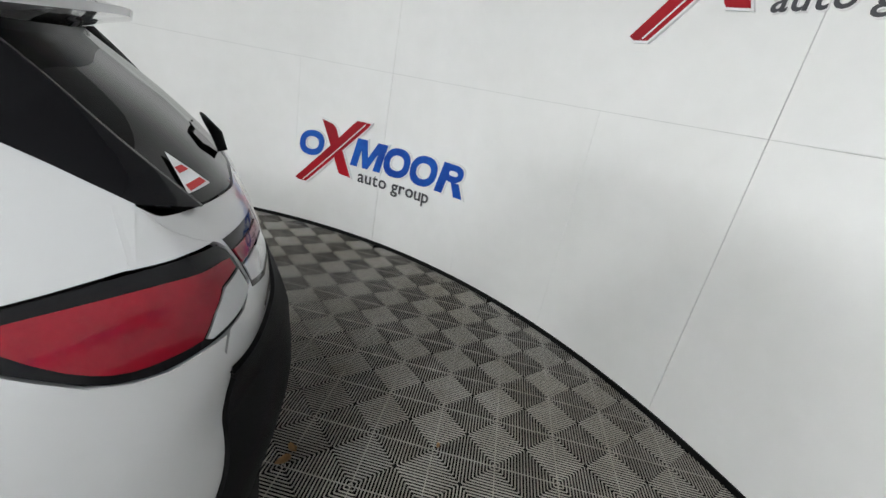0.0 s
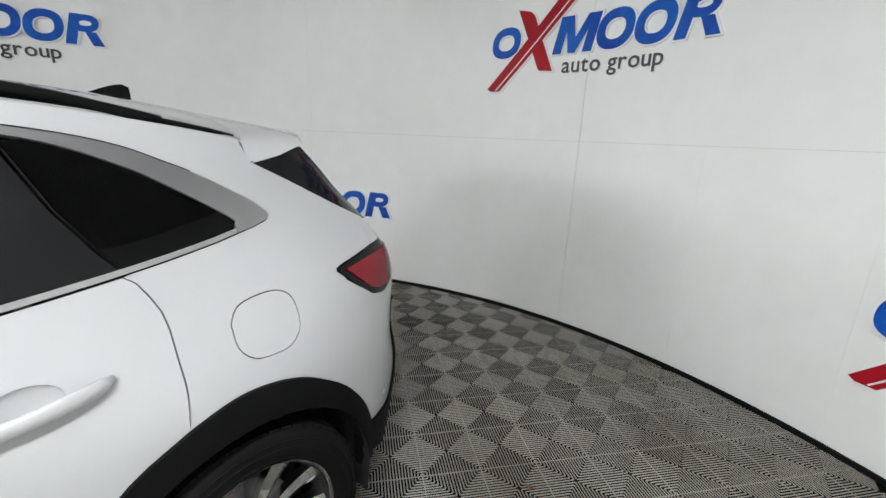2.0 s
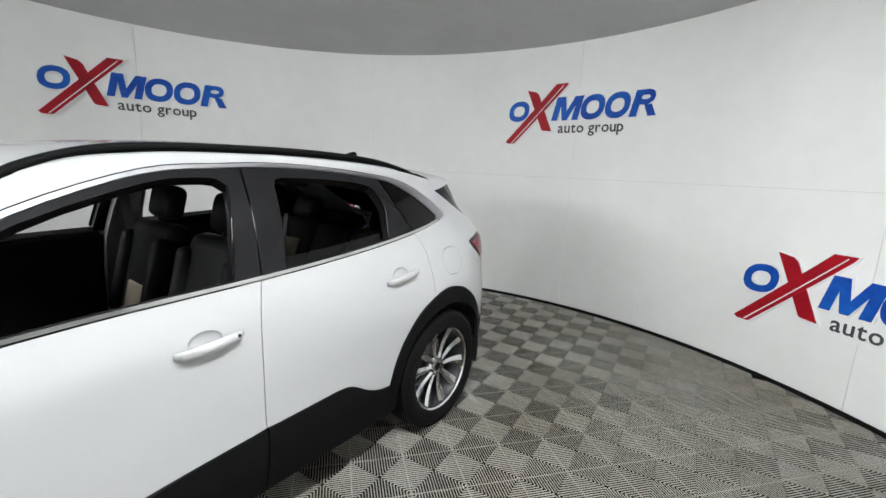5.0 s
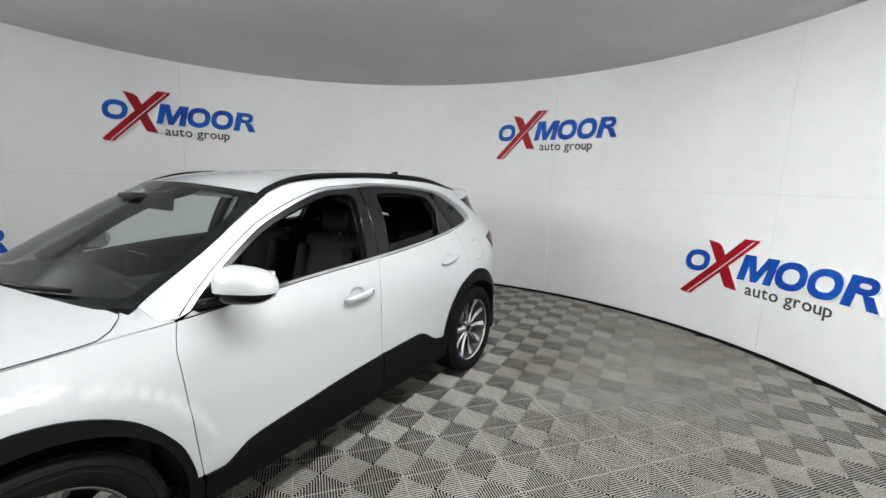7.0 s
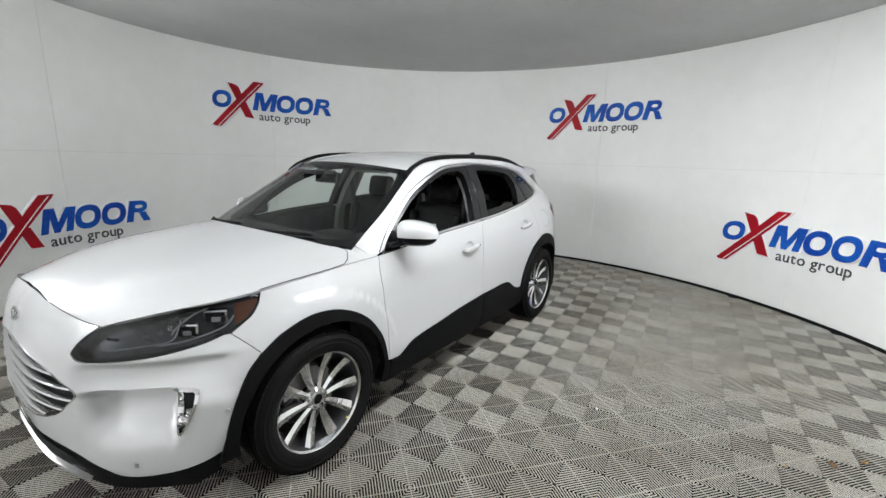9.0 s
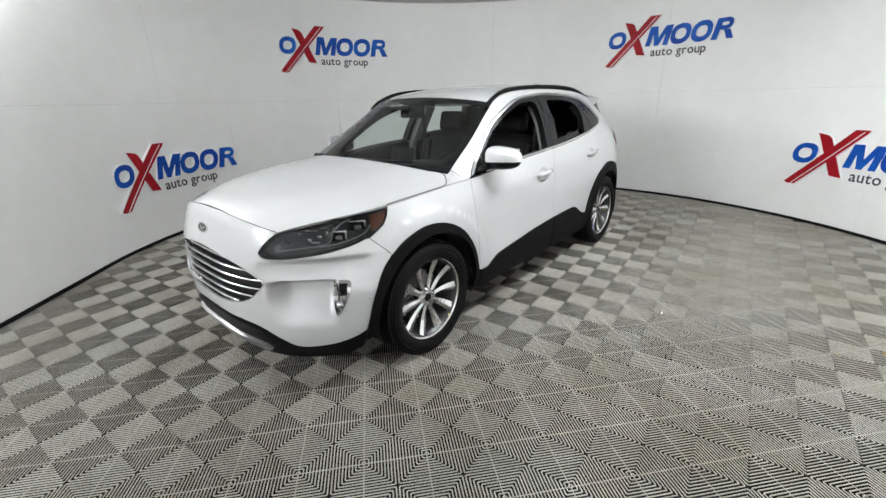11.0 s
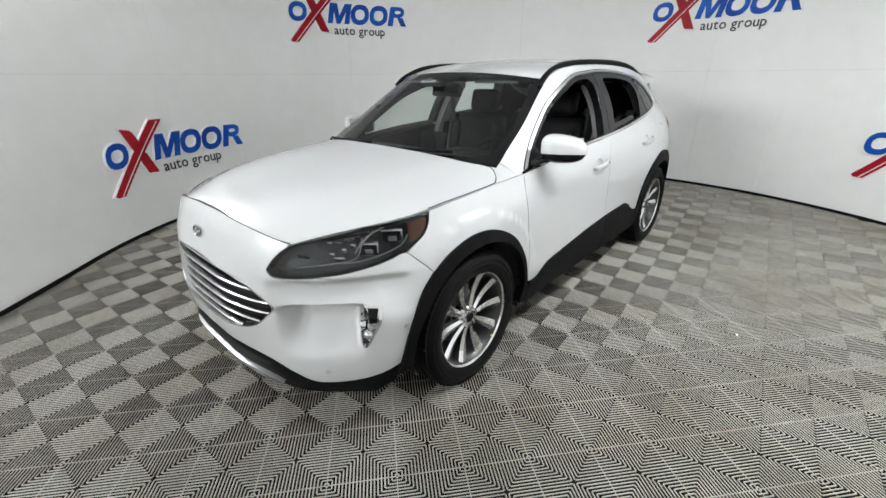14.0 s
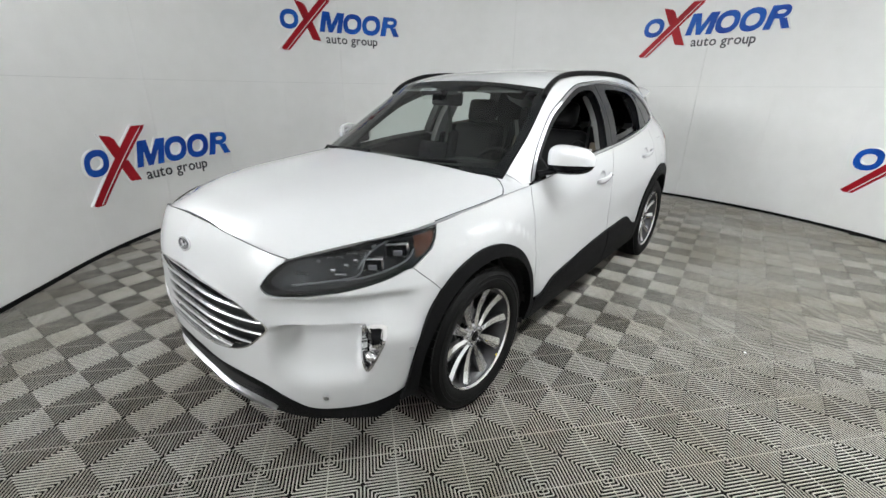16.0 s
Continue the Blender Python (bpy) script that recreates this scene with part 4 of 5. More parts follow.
cowl_bm = skin(lambda u, v: tuple(Vector(screen(u, 0)) + Vector((0.10 * v - 0.02, 0, -0.012 - 0.012 * v))), [(-0.97, 0.1), (0.97, 0.1), (0.93, 0.75), (0.5, 1.0), (0, 1.05), (-0.5, 1.0), (-0.93, 0.75)], step=0.06, lip=0.02, flip=True)
part("cowl", cowl_bm, CLAD, car, "black plastic cowl under the windscreen")
for u0, u1, v1 in ((0.05, 0.72, 0.055), (-0.78, -0.02, 0.055)):
    path = [Vector(screen(u0 + (u1 - u0) * k / 10, 0.02 + (v1 - 0.02) * k / 10)) + Vector((0.012, 0, 0.018)) for k in range(11)]
    wiper = part("wiper_arm", tube_along([Vector(screen(u0 - 0.05, -0.05)) + Vector((0.01, 0, 0.0))] + path[:5], 0.008, 6), CLAD, car, "black windscreen wiper")
    part("wiper_blade", tube_along(path, 0.007, 6, 1.4), CLAD, wiper)

# side windows: chrome strips, black frames, panes
pair("belt_strip", skin(side, line(BELT, 0.875, -1.438, 0.003, 40) + line(BELT, -1.438, 0.84, 0.0155, 40), out=0.005, lip=0.01, step=0.02, flip=True), CHROME, car, "bright chrome strip below the side windows")
pair("window_seal", tube_along([Vector(side(x, z + 0.003)) + Vector((0, 0.001, 0)) for x, z in DLO_TOP[:44]], 0.0032, 6), DARK, car, "thin black seal over the side windows")
pair("window_surround", skin(side, DLO_TOP + [(-1.546, 1.280), (-1.534, 1.2725), (-1.50, BELT(-1.50) + 0.003), (-1.44, BELT(-1.44) + 0.003), (-1.4405, 1.274)] + DLO_IN[::-1], out=0.004, lip=0.01, step=0.018, flip=True), SATIN, car, "satin chrome strip over the side windows")


f_up = [p for p in DLO_IN if p[0] > -0.255]
frame_f = f_up + [(-0.262, 1.518), (-0.226, BELT(-0.226) + 0.018)] + line(BELT, -0.21, 0.84, 0.018, 24)
hole_f = curve((0.70, 1.150), (0.63, 1.205), (0.39, 1.358), (0.07, 1.470), (-0.10, 1.490), (-0.165, 1.485), n=3) + [(-0.195, 1.46), (-0.125, BELT(-0.125) + 0.022)] + line(BELT, -0.11, 0.66, 0.022, 12) + [(0.68, 1.10)]
pair("window_frame", skin(side, frame_f, [hole_f], out=-0.003, lip=0.05, step=0.025, flip=True), FRAME_BLACK, front_doors, "black window frame and pillar trim")
frame_r = [(-0.272, 1.519)] + [p for p in DLO_IN if -1.0 < p[0] < -0.28] + [(-1.018, 1.486), (-1.074, 1.352), (-1.136, 1.25), (-1.160, BELT(-1.16) + 0.018)] + line(BELT, -1.13, -0.232, 0.018, 24)
hole_r = [(-0.385, 1.46), (-0.40, 1.487)] + curve((-0.43, 1.495), (-0.65, 1.492), (-0.85, 1.475), (-0.935, 1.455), n=3) + [(-0.955, 1.44), (-0.99, 1.345), (-0.955, BELT(-0.955) + 0.022)] + line(BELT, -0.94, -0.335, 0.022, 10)
pair("window_frame", skin(side, frame_r, [hole_r], out=-0.003, lip=0.05, step=0.025, flip=True), FRAME_BLACK, rear_doors, "black window frame and pillar trim")
pane = line(BELT, -0.335, -0.95, 0.0, 10) + [(-0.975, BELT(-0.96) + 0.07)] + line(BELT, -0.94, -0.335, 0.062, 10)
pair("lowered_pane", skin(side, pane, out=-0.03, lip=0.004, step=0.05, flip=True), PRIVACY, rear_doors, "dark tinted pane, mostly lowered")
quarter_pane = [(-1.032, 1.484)] + [p for p in DLO_IN if p[0] < -1.06] + [(-1.443, 1.274), (-1.41, BELT(-1.41) + 0.017)] + line(BELT, -1.36, -1.172, 0.017, 8) + [(-1.148, 1.25), (-1.086, 1.352)]
pair("quarter_window", skin(side, quarter_pane, out=-0.002, lip=0.006, step=0.03, flip=True), PRIVACY, quarters, "dark tinted quarter window")
# near-black sheet close behind the pane, standing in for the dim cabin
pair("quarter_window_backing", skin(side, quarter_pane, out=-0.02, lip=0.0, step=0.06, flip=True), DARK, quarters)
for s, doors in ((0, front_doors), (1, rear_doors)):
    rail = [Vector(side(x, z)) - Vector((0, 0.006, 0)) for x, z in (curve((-0.95, 1.44), (-0.985, 1.345), (-0.95, BELT(-0.955) + 0.03), n=4) if s else curve((-0.19, 1.455), (-0.125, BELT(-0.125) + 0.03), n=6))]
    pair("pillar_bead", tube_along(rail, 0.006, 6), GLOSS_BLACK, doors)

# rear end
backlight = [(0.0, 1.167), (0.29, 1.174), (0.50, 1.190), (0.56, 1.200), (0.535, 1.30), (0.52, 1.40), (0.51, 1.475), (0.0, 1.475)]
part("rear_window", skin(rear, both(backlight), step=0.05, out=-0.004, lip=0.004, flip=True), PRIVACY, car, "dark tinted rear window")
# added near-black sheet in place of the unlit luggage space behind the glass
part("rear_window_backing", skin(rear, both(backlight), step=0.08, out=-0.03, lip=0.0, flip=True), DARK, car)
tail_half = [(0.0, 1.163), (0.29, 1.170), (0.50, 1.186), (0.70, 1.203), (0.83, 1.222), (0.715, 1.178), (0.60, 1.135), (0.582, 1.12), (0.578, 1.04), (0.65, 0.998), (0.72, 0.982), (0.74, 0.93), (0.70, 0.885), (0.0, 0.88)]
tailgate = part("tailgate", skin(rear, both(tail_half), step=0.04, flip=True), PAINT, car)
corner = [(0.935, 1.141), (0.935, 1.229), (0.842, 1.224), (0.722, 1.180), (0.612, 1.139), (0.75, 1.145)]
pair("quarter_corner", skin(rear, corner, step=0.03, flip=True), PAINT, quarters)
TAILLAMP = curve((1.165, 1.105), (1.07, 1.121), (0.93, 1.136), (0.75, 1.140), (0.61, 1.132), n=3) + [(0.59, 1.115), (0.588, 1.045)] + curve((0.66, 1.0), (0.73, 0.984), (0.80, 0.972), (0.89, 0.960), (0.95, 0.965), (1.01, 0.985), (1.10, 1.045), (1.165, 1.105), n=3)[:-1]
lamps = pair("tail_lamp", skin(rear, TAILLAMP, step=0.025, out=-0.001, lip=0.03, flip=True), GLOSS_BLACK, car, "red tail lamp in a black surround")
red = curve((1.130, 1.096), (1.01, 1.107), (0.866, 1.112), (0.65, 1.108), n=3) + [(0.612, 1.104), (0.612, 1.084), (0.705, 1.073), (0.768, 1.033), (0.812, 0.991)] + curve((0.86, 0.985), (0.954, 0.984), (1.033, 1.017), (1.130, 1.096), n=3)[:-1]
pair("red_lens", skin(rear, red, step=0.025, out=0.004, lip=0.008, flip=True), LAMP_RED, lamps, "red lens")
white = [(0.694, 1.067), (0.606, 1.077), (0.602, 1.032), (0.665, 1.010), (0.785, 0.985), (0.801, 0.990), (0.757, 1.032)]
pair("white_lens", skin(rear, white, step=0.025, out=0.004, lip=0.008, flip=True), LAMP_FROST, lamps, "clear reversing lens")
inner_red = [(0.572, 1.108), (0.45, 1.098), (0.335, 1.092), (0.335, 1.066), (0.572, 1.079)]
inner_clear = [(0.572, 1.072), (0.335, 1.060), (0.335, 1.016), (0.46, 1.008), (0.572, 1.034)]
band = [(0.576, 1.132), (0.45, 1.122), (0.31, 1.112), (0.31, 0.998), (0.46, 0.990), (0.576, 1.020)]
pair("lamp_band", skin(rear, band, step=0.03, out=0.001, lip=0.006, flip=True), GLOSS_BLACK, tailgate)
pair("boot_clear_lens", skin(rear, inner_clear, step=0.03, out=0.004, lip=0.006, flip=True), LAMP_FROST, tailgate, "clear inner lamp on the tailgate")
pair("boot_lens", skin(rear, inner_red, step=0.03, out=0.004, lip=0.006, flip=True), LAMP_RED, tailgate, "red inner lamp on the tailgate")
bump_r = [(0.705, 0.895), (0.748, 0.94), (0.735, 0.975), (0.80, 0.966), (0.89, 0.954), (0.95, 0.959), (1.012, 0.979), (1.10, 1.038), (1.143, 1.068), (1.172, 1.0), (1.185, 0.954), (1.218, 0.83), (1.228, 0.757)] + curve((1.222, 0.757), (1.133, 0.645), (1.093, 0.565), (1.068, 0.51), n=3) + curve((0.98, 0.495), (0.885, 0.492), (0.795, 0.58), (0.725, 0.73), (0.695, 0.85), n=3)
rear_bumper, _ = pair("rear_bumper_corner", skin(rear, bump_r, step=0.03, flip=True), PAINT, car, "white rear bumper corner")
low_r = curve((0.0, 0.872), (0.65, 0.878), (0.688, 0.85), (0.720, 0.73), (0.79, 0.58), (0.88, 0.488), (0.98, 0.491), (1.07, 0.505), n=3) + [(1.05, 0.36), (0.92, 0.28), (0.6, 0.25), (0.0, 0.25)]
part("rear_bumper", skin(rear, both(low_r), step=0.04, out=0.010, lip=0.03, flip=True), CLAD, car, "black textured rear bumper")
bm = bmesh.new()
q = Vector(rear(0.96, 0.565))
bmesh.ops.create_cone(bm, cap_ends=True, segments=16, radius1=0.011, radius2=0.010, depth=0.006, matrix=Matrix.Translation(q) @ Vector((-0.5, 0.85, 0)).to_track_quat("Z", "Y").to_matrix().to_4x4())
pair("parking_sensor", bm, SATIN, rear_bumper)

# spoiler: lofted across
bm = bmesh.new()
rows = []
for k in range(-12, 13):
    y = k / 12 * 0.585
    a = abs(k) / 12
    back = -1.90 + 0.165 * a ** 2.4
    span = back + 1.552
    z0 = roof(-1.545, min(abs(y), 0.55))[2] - 0.001
    zt = 1.538 - 0.034 * a ** 2
    prof = [(-1.546, z0), (-1.552 + 0.28 * span, z0 * 0.62 + zt * 0.38 + 0.006), (-1.552 + 0.66 * span, zt + 0.012), (back, zt), (back + 0.004, zt - 0.018), (back + 0.03, zt - 0.024), (-1.552 + 0.5 * span, 1.470 - 0.016 * a), (-1.546, 1.452 - 0.024 * a)]
    if abs(k) == 12:
        prof = [(x, z - 0.02 if i < 3 else z - 0.004) for i, (x, z) in enumerate(prof)]
    rows.append([bm.verts.new((x, y * (0.985 if i < 4 else 1.045), z)) for i, (x, z) in enumerate(prof)])
for a, b in zip(rows, rows[1:]):
    for j in range(7):
        bm.faces.new((a[j], b[j], b[j + 1], a[j + 1]))
bm.faces.new(rows[0])
bm.faces.new(rows[-1][::-1])
bmesh.ops.recalc_face_normals(bm, faces=bm.faces[:])
for f in bm.faces:
    f.smooth = True
for e in bm.edges:
    if len(e.link_faces) == 2 and e.calc_face_angle(0) > 0.7:
        e.smooth = False
spoiler = part("spoiler", bm, PAINT, car, "white roof spoiler over the rear window")
fin = bmesh.new()
edge_out = [Vector(side(x, z)) for x, z in curve(*TAIL_EDGE, n=3)]
edge_in = [Vector(p) for p in curve((-1.745, 0.566, 1.480), (-1.82, 0.560, 1.408), (-1.91, 0.556, 1.312), (-2.032, 0.564, 1.197), n=3)]
rows = [[fin.verts.new(a - Vector((0, 0.003, 0.002))), fin.verts.new((a + b) / 2 + Vector((-0.006, 0.004, 0))), fin.verts.new(b), fin.verts.new(b + Vector((-0.004, -0.010, 0))), fin.verts.new(b + Vector((0.03, -0.045, -0.01)))] for a, b in zip(edge_out, edge_in)]
for p, q in zip(rows, rows[1:]):
    for k in range(4):
        fin.faces.new((p[k], p[k + 1], q[k + 1], q[k])).smooth = True
bmesh.ops.recalc_face_normals(fin, faces=fin.faces[:])
pair("spoiler_fin", fin, GLOSS_BLACK, car, "gloss black fin beside the rear window")
q = Vector((-2.06, 0.0, 1.235))
bm = tube_along([q + Vector((-0.045, 0.02, -0.035)), q + Vector((-0.03, 0.01, 0.012)), q + Vector((-0.005, -0.06, 0.04)), q + Vector((0.0, -0.2, 0.035)), q + Vector((0.0, -0.36, 0.02))], [0.014, 0.017, 0.010, 0.007, 0.005], 8)
part("rear_wiper", bm, CLAD, car, "black rear wiper")
sticker = part("window_sticker", skin(rear, [(0.452, 1.275), (0.533, 1.211), (0.425, 1.207)], step=0.04, out=0.0015, lip=0.0, flip=True), PAPER, car, "triangular white and red sticker on the rear window")
for z0, z1, a, b in ((1.2125, 1.223, 0.437, 0.518), (1.240, 1.250, 0.448, 0.489)):
    part("sticker_bar", skin(rear, [(a, z0), (b, z0), (b - 0.006, z1), (a + 0.006, z1)], step=0.04, out=0.003, lip=0.0, flip=True), INK_RED, sticker)

# roof rails and aerial
rail_pts = [Vector((x, TOPGLASS(x) - 0.012, EDGE(x) + d)) for x, d in ((0.44, 0.004), (0.36, 0.011), (0.2, 0.018), (0.0, 0.021), (-0.3, 0.022), (-0.6, 0.024), (-0.9, 0.026), (-1.1, 0.021), (-1.22, 0.013), (-1.34, 0.004))]
rail_pts = [Vector(p) for p in curve(*[tuple(p) for p in rail_pts], n=4)]
pair("roof_rail", tube_along(rail_pts, 0.019, 10, 0.72), CLAD, car, "black roof rail")
under = bmesh.new()
n = len(rail_pts)
a = [under.verts.new((p.x, p.y + 0.004, p.z)) for p in rail_pts]
b = [under.verts.new((p.x, TOPGLASS(p.x) - 0.008, EDGE(p.x) - 0.004)) for p in rail_pts]
for i in range(n - 1):
    under.faces.new((a[i], a[i + 1], b[i + 1], b[i]))
bmesh.ops.solidify(under, geom=under.faces[:], thickness=0.02)
pair("rail_foot", under, CLAD, car)
rear_rail = [Vector((x, TOPGLASS(x) - 0.012, EDGE(x) + 0.004)) for x in (-1.30, -1.38, -1.46, -1.53)]
pair("rail_end", tube_along(rear_rail, [0.013, 0.012, 0.011, 0.008], 8, 0.7), CLAD, car)
bm = bmesh.new()
rows = []
for k in range(9):
    t = k / 8
    x = -1.28 - 0.155 * t
    h = 0.062 * (ramp(t, 0, 1) ** 0.8) * (1 if t < 0.97 else 0.86)
    w = 0.028 * (1 - 0.35 * t)
    zb = roof(x, 0)[2] - 0.003
    rows.append([bm.verts.new((x, -w, zb)), bm.verts.new((x, -w * 0.35, zb + h)), bm.verts.new((x, w * 0.35, zb + h)), bm.verts.new((x, w, zb))])
for p, q in zip(rows, rows[1:]):
    for j in range(3):
        bm.faces.new((p[j], p[j + 1], q[j + 1], q[j]))
bm.faces.new(rows[-1])
bmesh.ops.recalc_face_normals(bm, faces=bm.faces[:])
part("aerial", bm, GLOSS_BLACK, car, "black shark-fin aerial on the roof")

# door handles
def handle(x0, x1, z0, z1, owners, keyhole, cup):
    n = 12
    path = []
    rad = []
    for k in range(n + 1):
        t = k / n
        x, z = x0 + (x1 - x0) * t, z0 + (z1 - z0) * t
        lift = 0.004 + 0.026 * (math.sin(math.pi * t) ** 0.45 if 0 < t < 1 else 0)
        path.append(Vector((x, side_y(x, z) + lift, z)))
        rad.append(0.0105 * (1 - 0.25 * abs(2 * t - 1) ** 4) if 0 < k < n else 0.005)
    l, r = pair("door_handle", tube_along(path, rad, 12, 1.75), PAINT, owners, "white pull handle")
    cx, cz = cup
    def dish(x, z):
        d = math.hypot((x - cx) / 0.056, (z - cz) / 0.036)
        return (x, side_y(x, z) - 0.015 * max(0, 1 - d * d) ** 0.6, z)
    pair("handle_recess", skin(dish, cup_loop(cx, cz), step=0.010, lip=0.0, flip=True), PAINT, owners)
    if keyhole:
        bm = bmesh.new()
        q = path[-2]
        bmesh.ops.create_cone(bm, cap_ends=True, segments=14, radius1=0.006, radius2=0.006, depth=0.004, matrix=Matrix.Translation(q + Vector((0.008, 0.013, 0.003))) @ Matrix.Rotation(radians(90), 4, "X"))
        part("keyhole", bm, DARK, owners[0])


handle(0.10, -0.125, 0.935, 0.955, front_doors, True, CUP_F)
handle(-0.862, -1.105, 0.992, 1.020, rear_doors, False, CUP_R)

# mirrors
def mirror_shape():
    """A mirror housing, long axis y, rounded nose towards +x, flat back."""
    bm = bmesh.new()
    bmesh.ops.create_uvsphere(bm, u_segments=32, v_segments=20, radius=1.0)
    for v in bm.verts:
        x, y, z = v.co
        s = lambda c, e: math.copysign(abs(c) ** e, c)
        x, y, z = s(x, 0.8), s(y, 0.72), s(z, 0.78)
        taper = 1 - 0.10 * (y * 0.5 + 0.5)
        v.co = Vector((0.095 * x * taper, 0.122 * y, 0.072 * z * taper + (0.010 - 0.012 * y if z > 0 else 0)))
    bmesh.ops.bisect_plane(bm, geom=bm.verts[:] + bm.edges[:] + bm.faces[:], plane_co=(-0.035, 0, 0), plane_no=(-1, 0, 0), clear_outer=True)
    bmesh.ops.contextual_create(bm, geom=[e for e in bm.edges if e.is_boundary])
    return bm


MIRROR = Matrix.Translation((0.685, 0.955, 1.143)) @ Matrix.Rotation(radians(30), 4, "Z")
cap = mirror_shape()
bmesh.ops.bisect_plane(cap, geom=cap.verts[:] + cap.edges[:] + cap.faces[:], plane_co=(0, 0, -0.020), plane_no=(0.1, 0, -1), clear_outer=True)
for f in cap.faces:
    f.smooth = len(f.verts) < 10
FOLDED = Matrix.Translation((0.62, 0.905, 1.143)) @ Matrix.Rotation(radians(112), 4, "Z")


def mirror_pair(name, bm, mat, owners, label=""):
    """The left mirror stands out, the right one is folded against its door."""
    right = bm.copy()
    bm.transform(MIRROR)
    right.transform(FOLDED)
    l, r = owners if isinstance(owners, tuple) else (owners, owners)
    return part(name, bm, mat, l, label), part(name, mirror(right), mat, r, label)


mirrors = mirror_pair("door_mirror", cap, PAINT, car, "white door mirror cap on a black base")
low = mirror_shape()
bmesh.ops.bisect_plane(low, geom=low.verts[:] + low.edges[:] + low.faces[:], plane_co=(0, 0, -0.022), plane_no=(-0.1, 0, 1), clear_outer=True)
for f in low.faces:
    f.smooth = len(f.verts) < 10
low.transform(Matrix.Diagonal((0.97, 0.97, 1.0, 1)))
mirror_pair("mirror_base", low, GLOSS_BLACK, mirrors)
stalk = tube_along([Vector((0.80, 0.825, 1.075)), Vector((0.775, 0.86, 1.085)), Vector((0.735, 0.91, 1.098))], [0.04, 0.032, 0.034], 10, 0.55)
pair("mirror_stalk", stalk, GLOSS_BLACK, mirrors)
glass_bm = rounded_box(-0.003, 0.0, -0.098, 0.10, -0.05, 0.058, 0.001, 1)
glass_bm.transform(Matrix.Translation((-0.0365, 0.0, 0.002)))
mirror_pair("mirror_glass", glass_bm, CHROME, mirrors)
sail = [(0.872, BELT(0.872) + 0.014), (0.72, 1.150), (0.675, BELT(0.675) + 0.014)]
pair("mirror_sail", skin(side, sail, out=-0.001, lip=0.02, step=0.03, flip=True), CLAD, mirrors)

# wheels
def make_wheel():
    wheel = part("wheel", lathe([(0.236, 0.075), (0.250, 0.100), (0.257, 0.104), (0.259, 0.098), (0.246, 0.085), (0.240, 0.05), (0.225, 0.02), (0.225, -0.03), (0.215, -0.09)], 56), RIM_DARK, car, "bright machined alloy wheel with ten blade spokes")
    tread = [(0.252, 0.092), (0.262, 0.106), (0.285, 0.117), (0.315, 0.117), (0.338, 0.110), (0.352, 0.098), (0.359, 0.084), (0.363, 0.05), (0.364, 0.0), (0.363, -0.05), (0.359, -0.09), (0.345, -0.11), (0.30, -0.117), (0.25, -0.10)]
    tyre = part("tyre", lathe(tread, 64), RUBBER, wheel, "black rubber road tyre")
    blocks = bmesh.new()
    for k in range(60):
        a = 2 * math.pi * k / 60
        m = Matrix.Rotation(-a, 4, "Y")
        for y0, y1 in ((0.060, 0.099), (0.006, 0.05), (-0.05, -0.006), (-0.1, -0.06)):
            box(blocks, -0.0165, 0.0165, y0, y1, 0.350, 0.3665 if abs(y0) < 0.055 else 0.362, m)
    part("tread", blocks, RUBBER, wheel)
    for r0, h in ((0.300, 0.002), (0.322, 0.0016)):
        part("sidewall_band", lathe([(r0, 0.1165), (r0 + 0.002, 0.119), (r0 + 0.006, 0.119), (r0 + 0.008, 0.1165)], 56), RUBBER, wheel)
    part("rim_lip", lathe([(0.2385, 0.0765), (0.2505, 0.1015), (0.2575, 0.1055), (0.2595, 0.0985)], 56), RIM, wheel)
    for k in range(10):
        a0 = 2 * math.pi * (k // 2) / 5 + (0.305 if k % 2 else -0.305)
        twist = 0.05
        bm = bmesh.new()
        rows = []
        for i in range(7):
            t = i / 6
            r = 0.055 + (0.246 - 0.055) * t
            a = a0 + twist * (t - 0.5)
            w = 0.0150 + 0.0185 * t
            y = 0.064 + 0.022 * t - 0.012 * math.sin(math.pi * t)
            c = Vector((math.cos(a) * r, y, math.sin(a) * r))
            s = Vector((-math.sin(a), 0, math.cos(a)))
            rows.append([bm.verts.new(c + s * w + Vector((0, -0.030, 0))), bm.verts.new(c + s * w * 0.92 + Vector((0, -0.005, 0))), bm.verts.new(c + s * w * 0.15 + Vector((0, 0.0045, 0))), bm.verts.new(c - s * w * 0.92 + Vector((0, -0.003, 0))), bm.verts.new(c - s * w + Vector((0, -0.030, 0)))])
        for p, q in zip(rows, rows[1:]):
            for j in range(4):
                f = bm.faces.new((p[j], q[j], q[j + 1], p[j + 1]))
        bmesh.ops.recalc_face_normals(bm, faces=bm.faces[:])
        part("spoke", bm, RIM, wheel)
    part("hub_centre", lathe([(0.0, 0.062), (0.058, 0.062), (0.066, 0.055), (0.072, 0.03)], 32), RIM, wheel)
    part("centre_cap", lathe([(0.0, 0.071), (0.020, 0.071), (0.027, 0.068), (0.030, 0.060)], 28), GLOSS_BLACK, wheel, "dark round centre cap")
    part("cap_ring", lathe([(0.027, 0.0685), (0.031, 0.069), (0.033, 0.06)], 28), CHROME, wheel)
    for k in range(5):
        a = 2 * math.pi * (k + 0.5) / 5
        bm = bmesh.new()
        bmesh.ops.create_cone(bm, cap_ends=True, segments=6, radius1=0.011, radius2=0.0085, depth=0.02, matrix=Matrix.Translation((0.048 * math.cos(a), 0.066, 0.048 * math.sin(a))) @ Matrix.Rotation(radians(-90), 4, "X"))
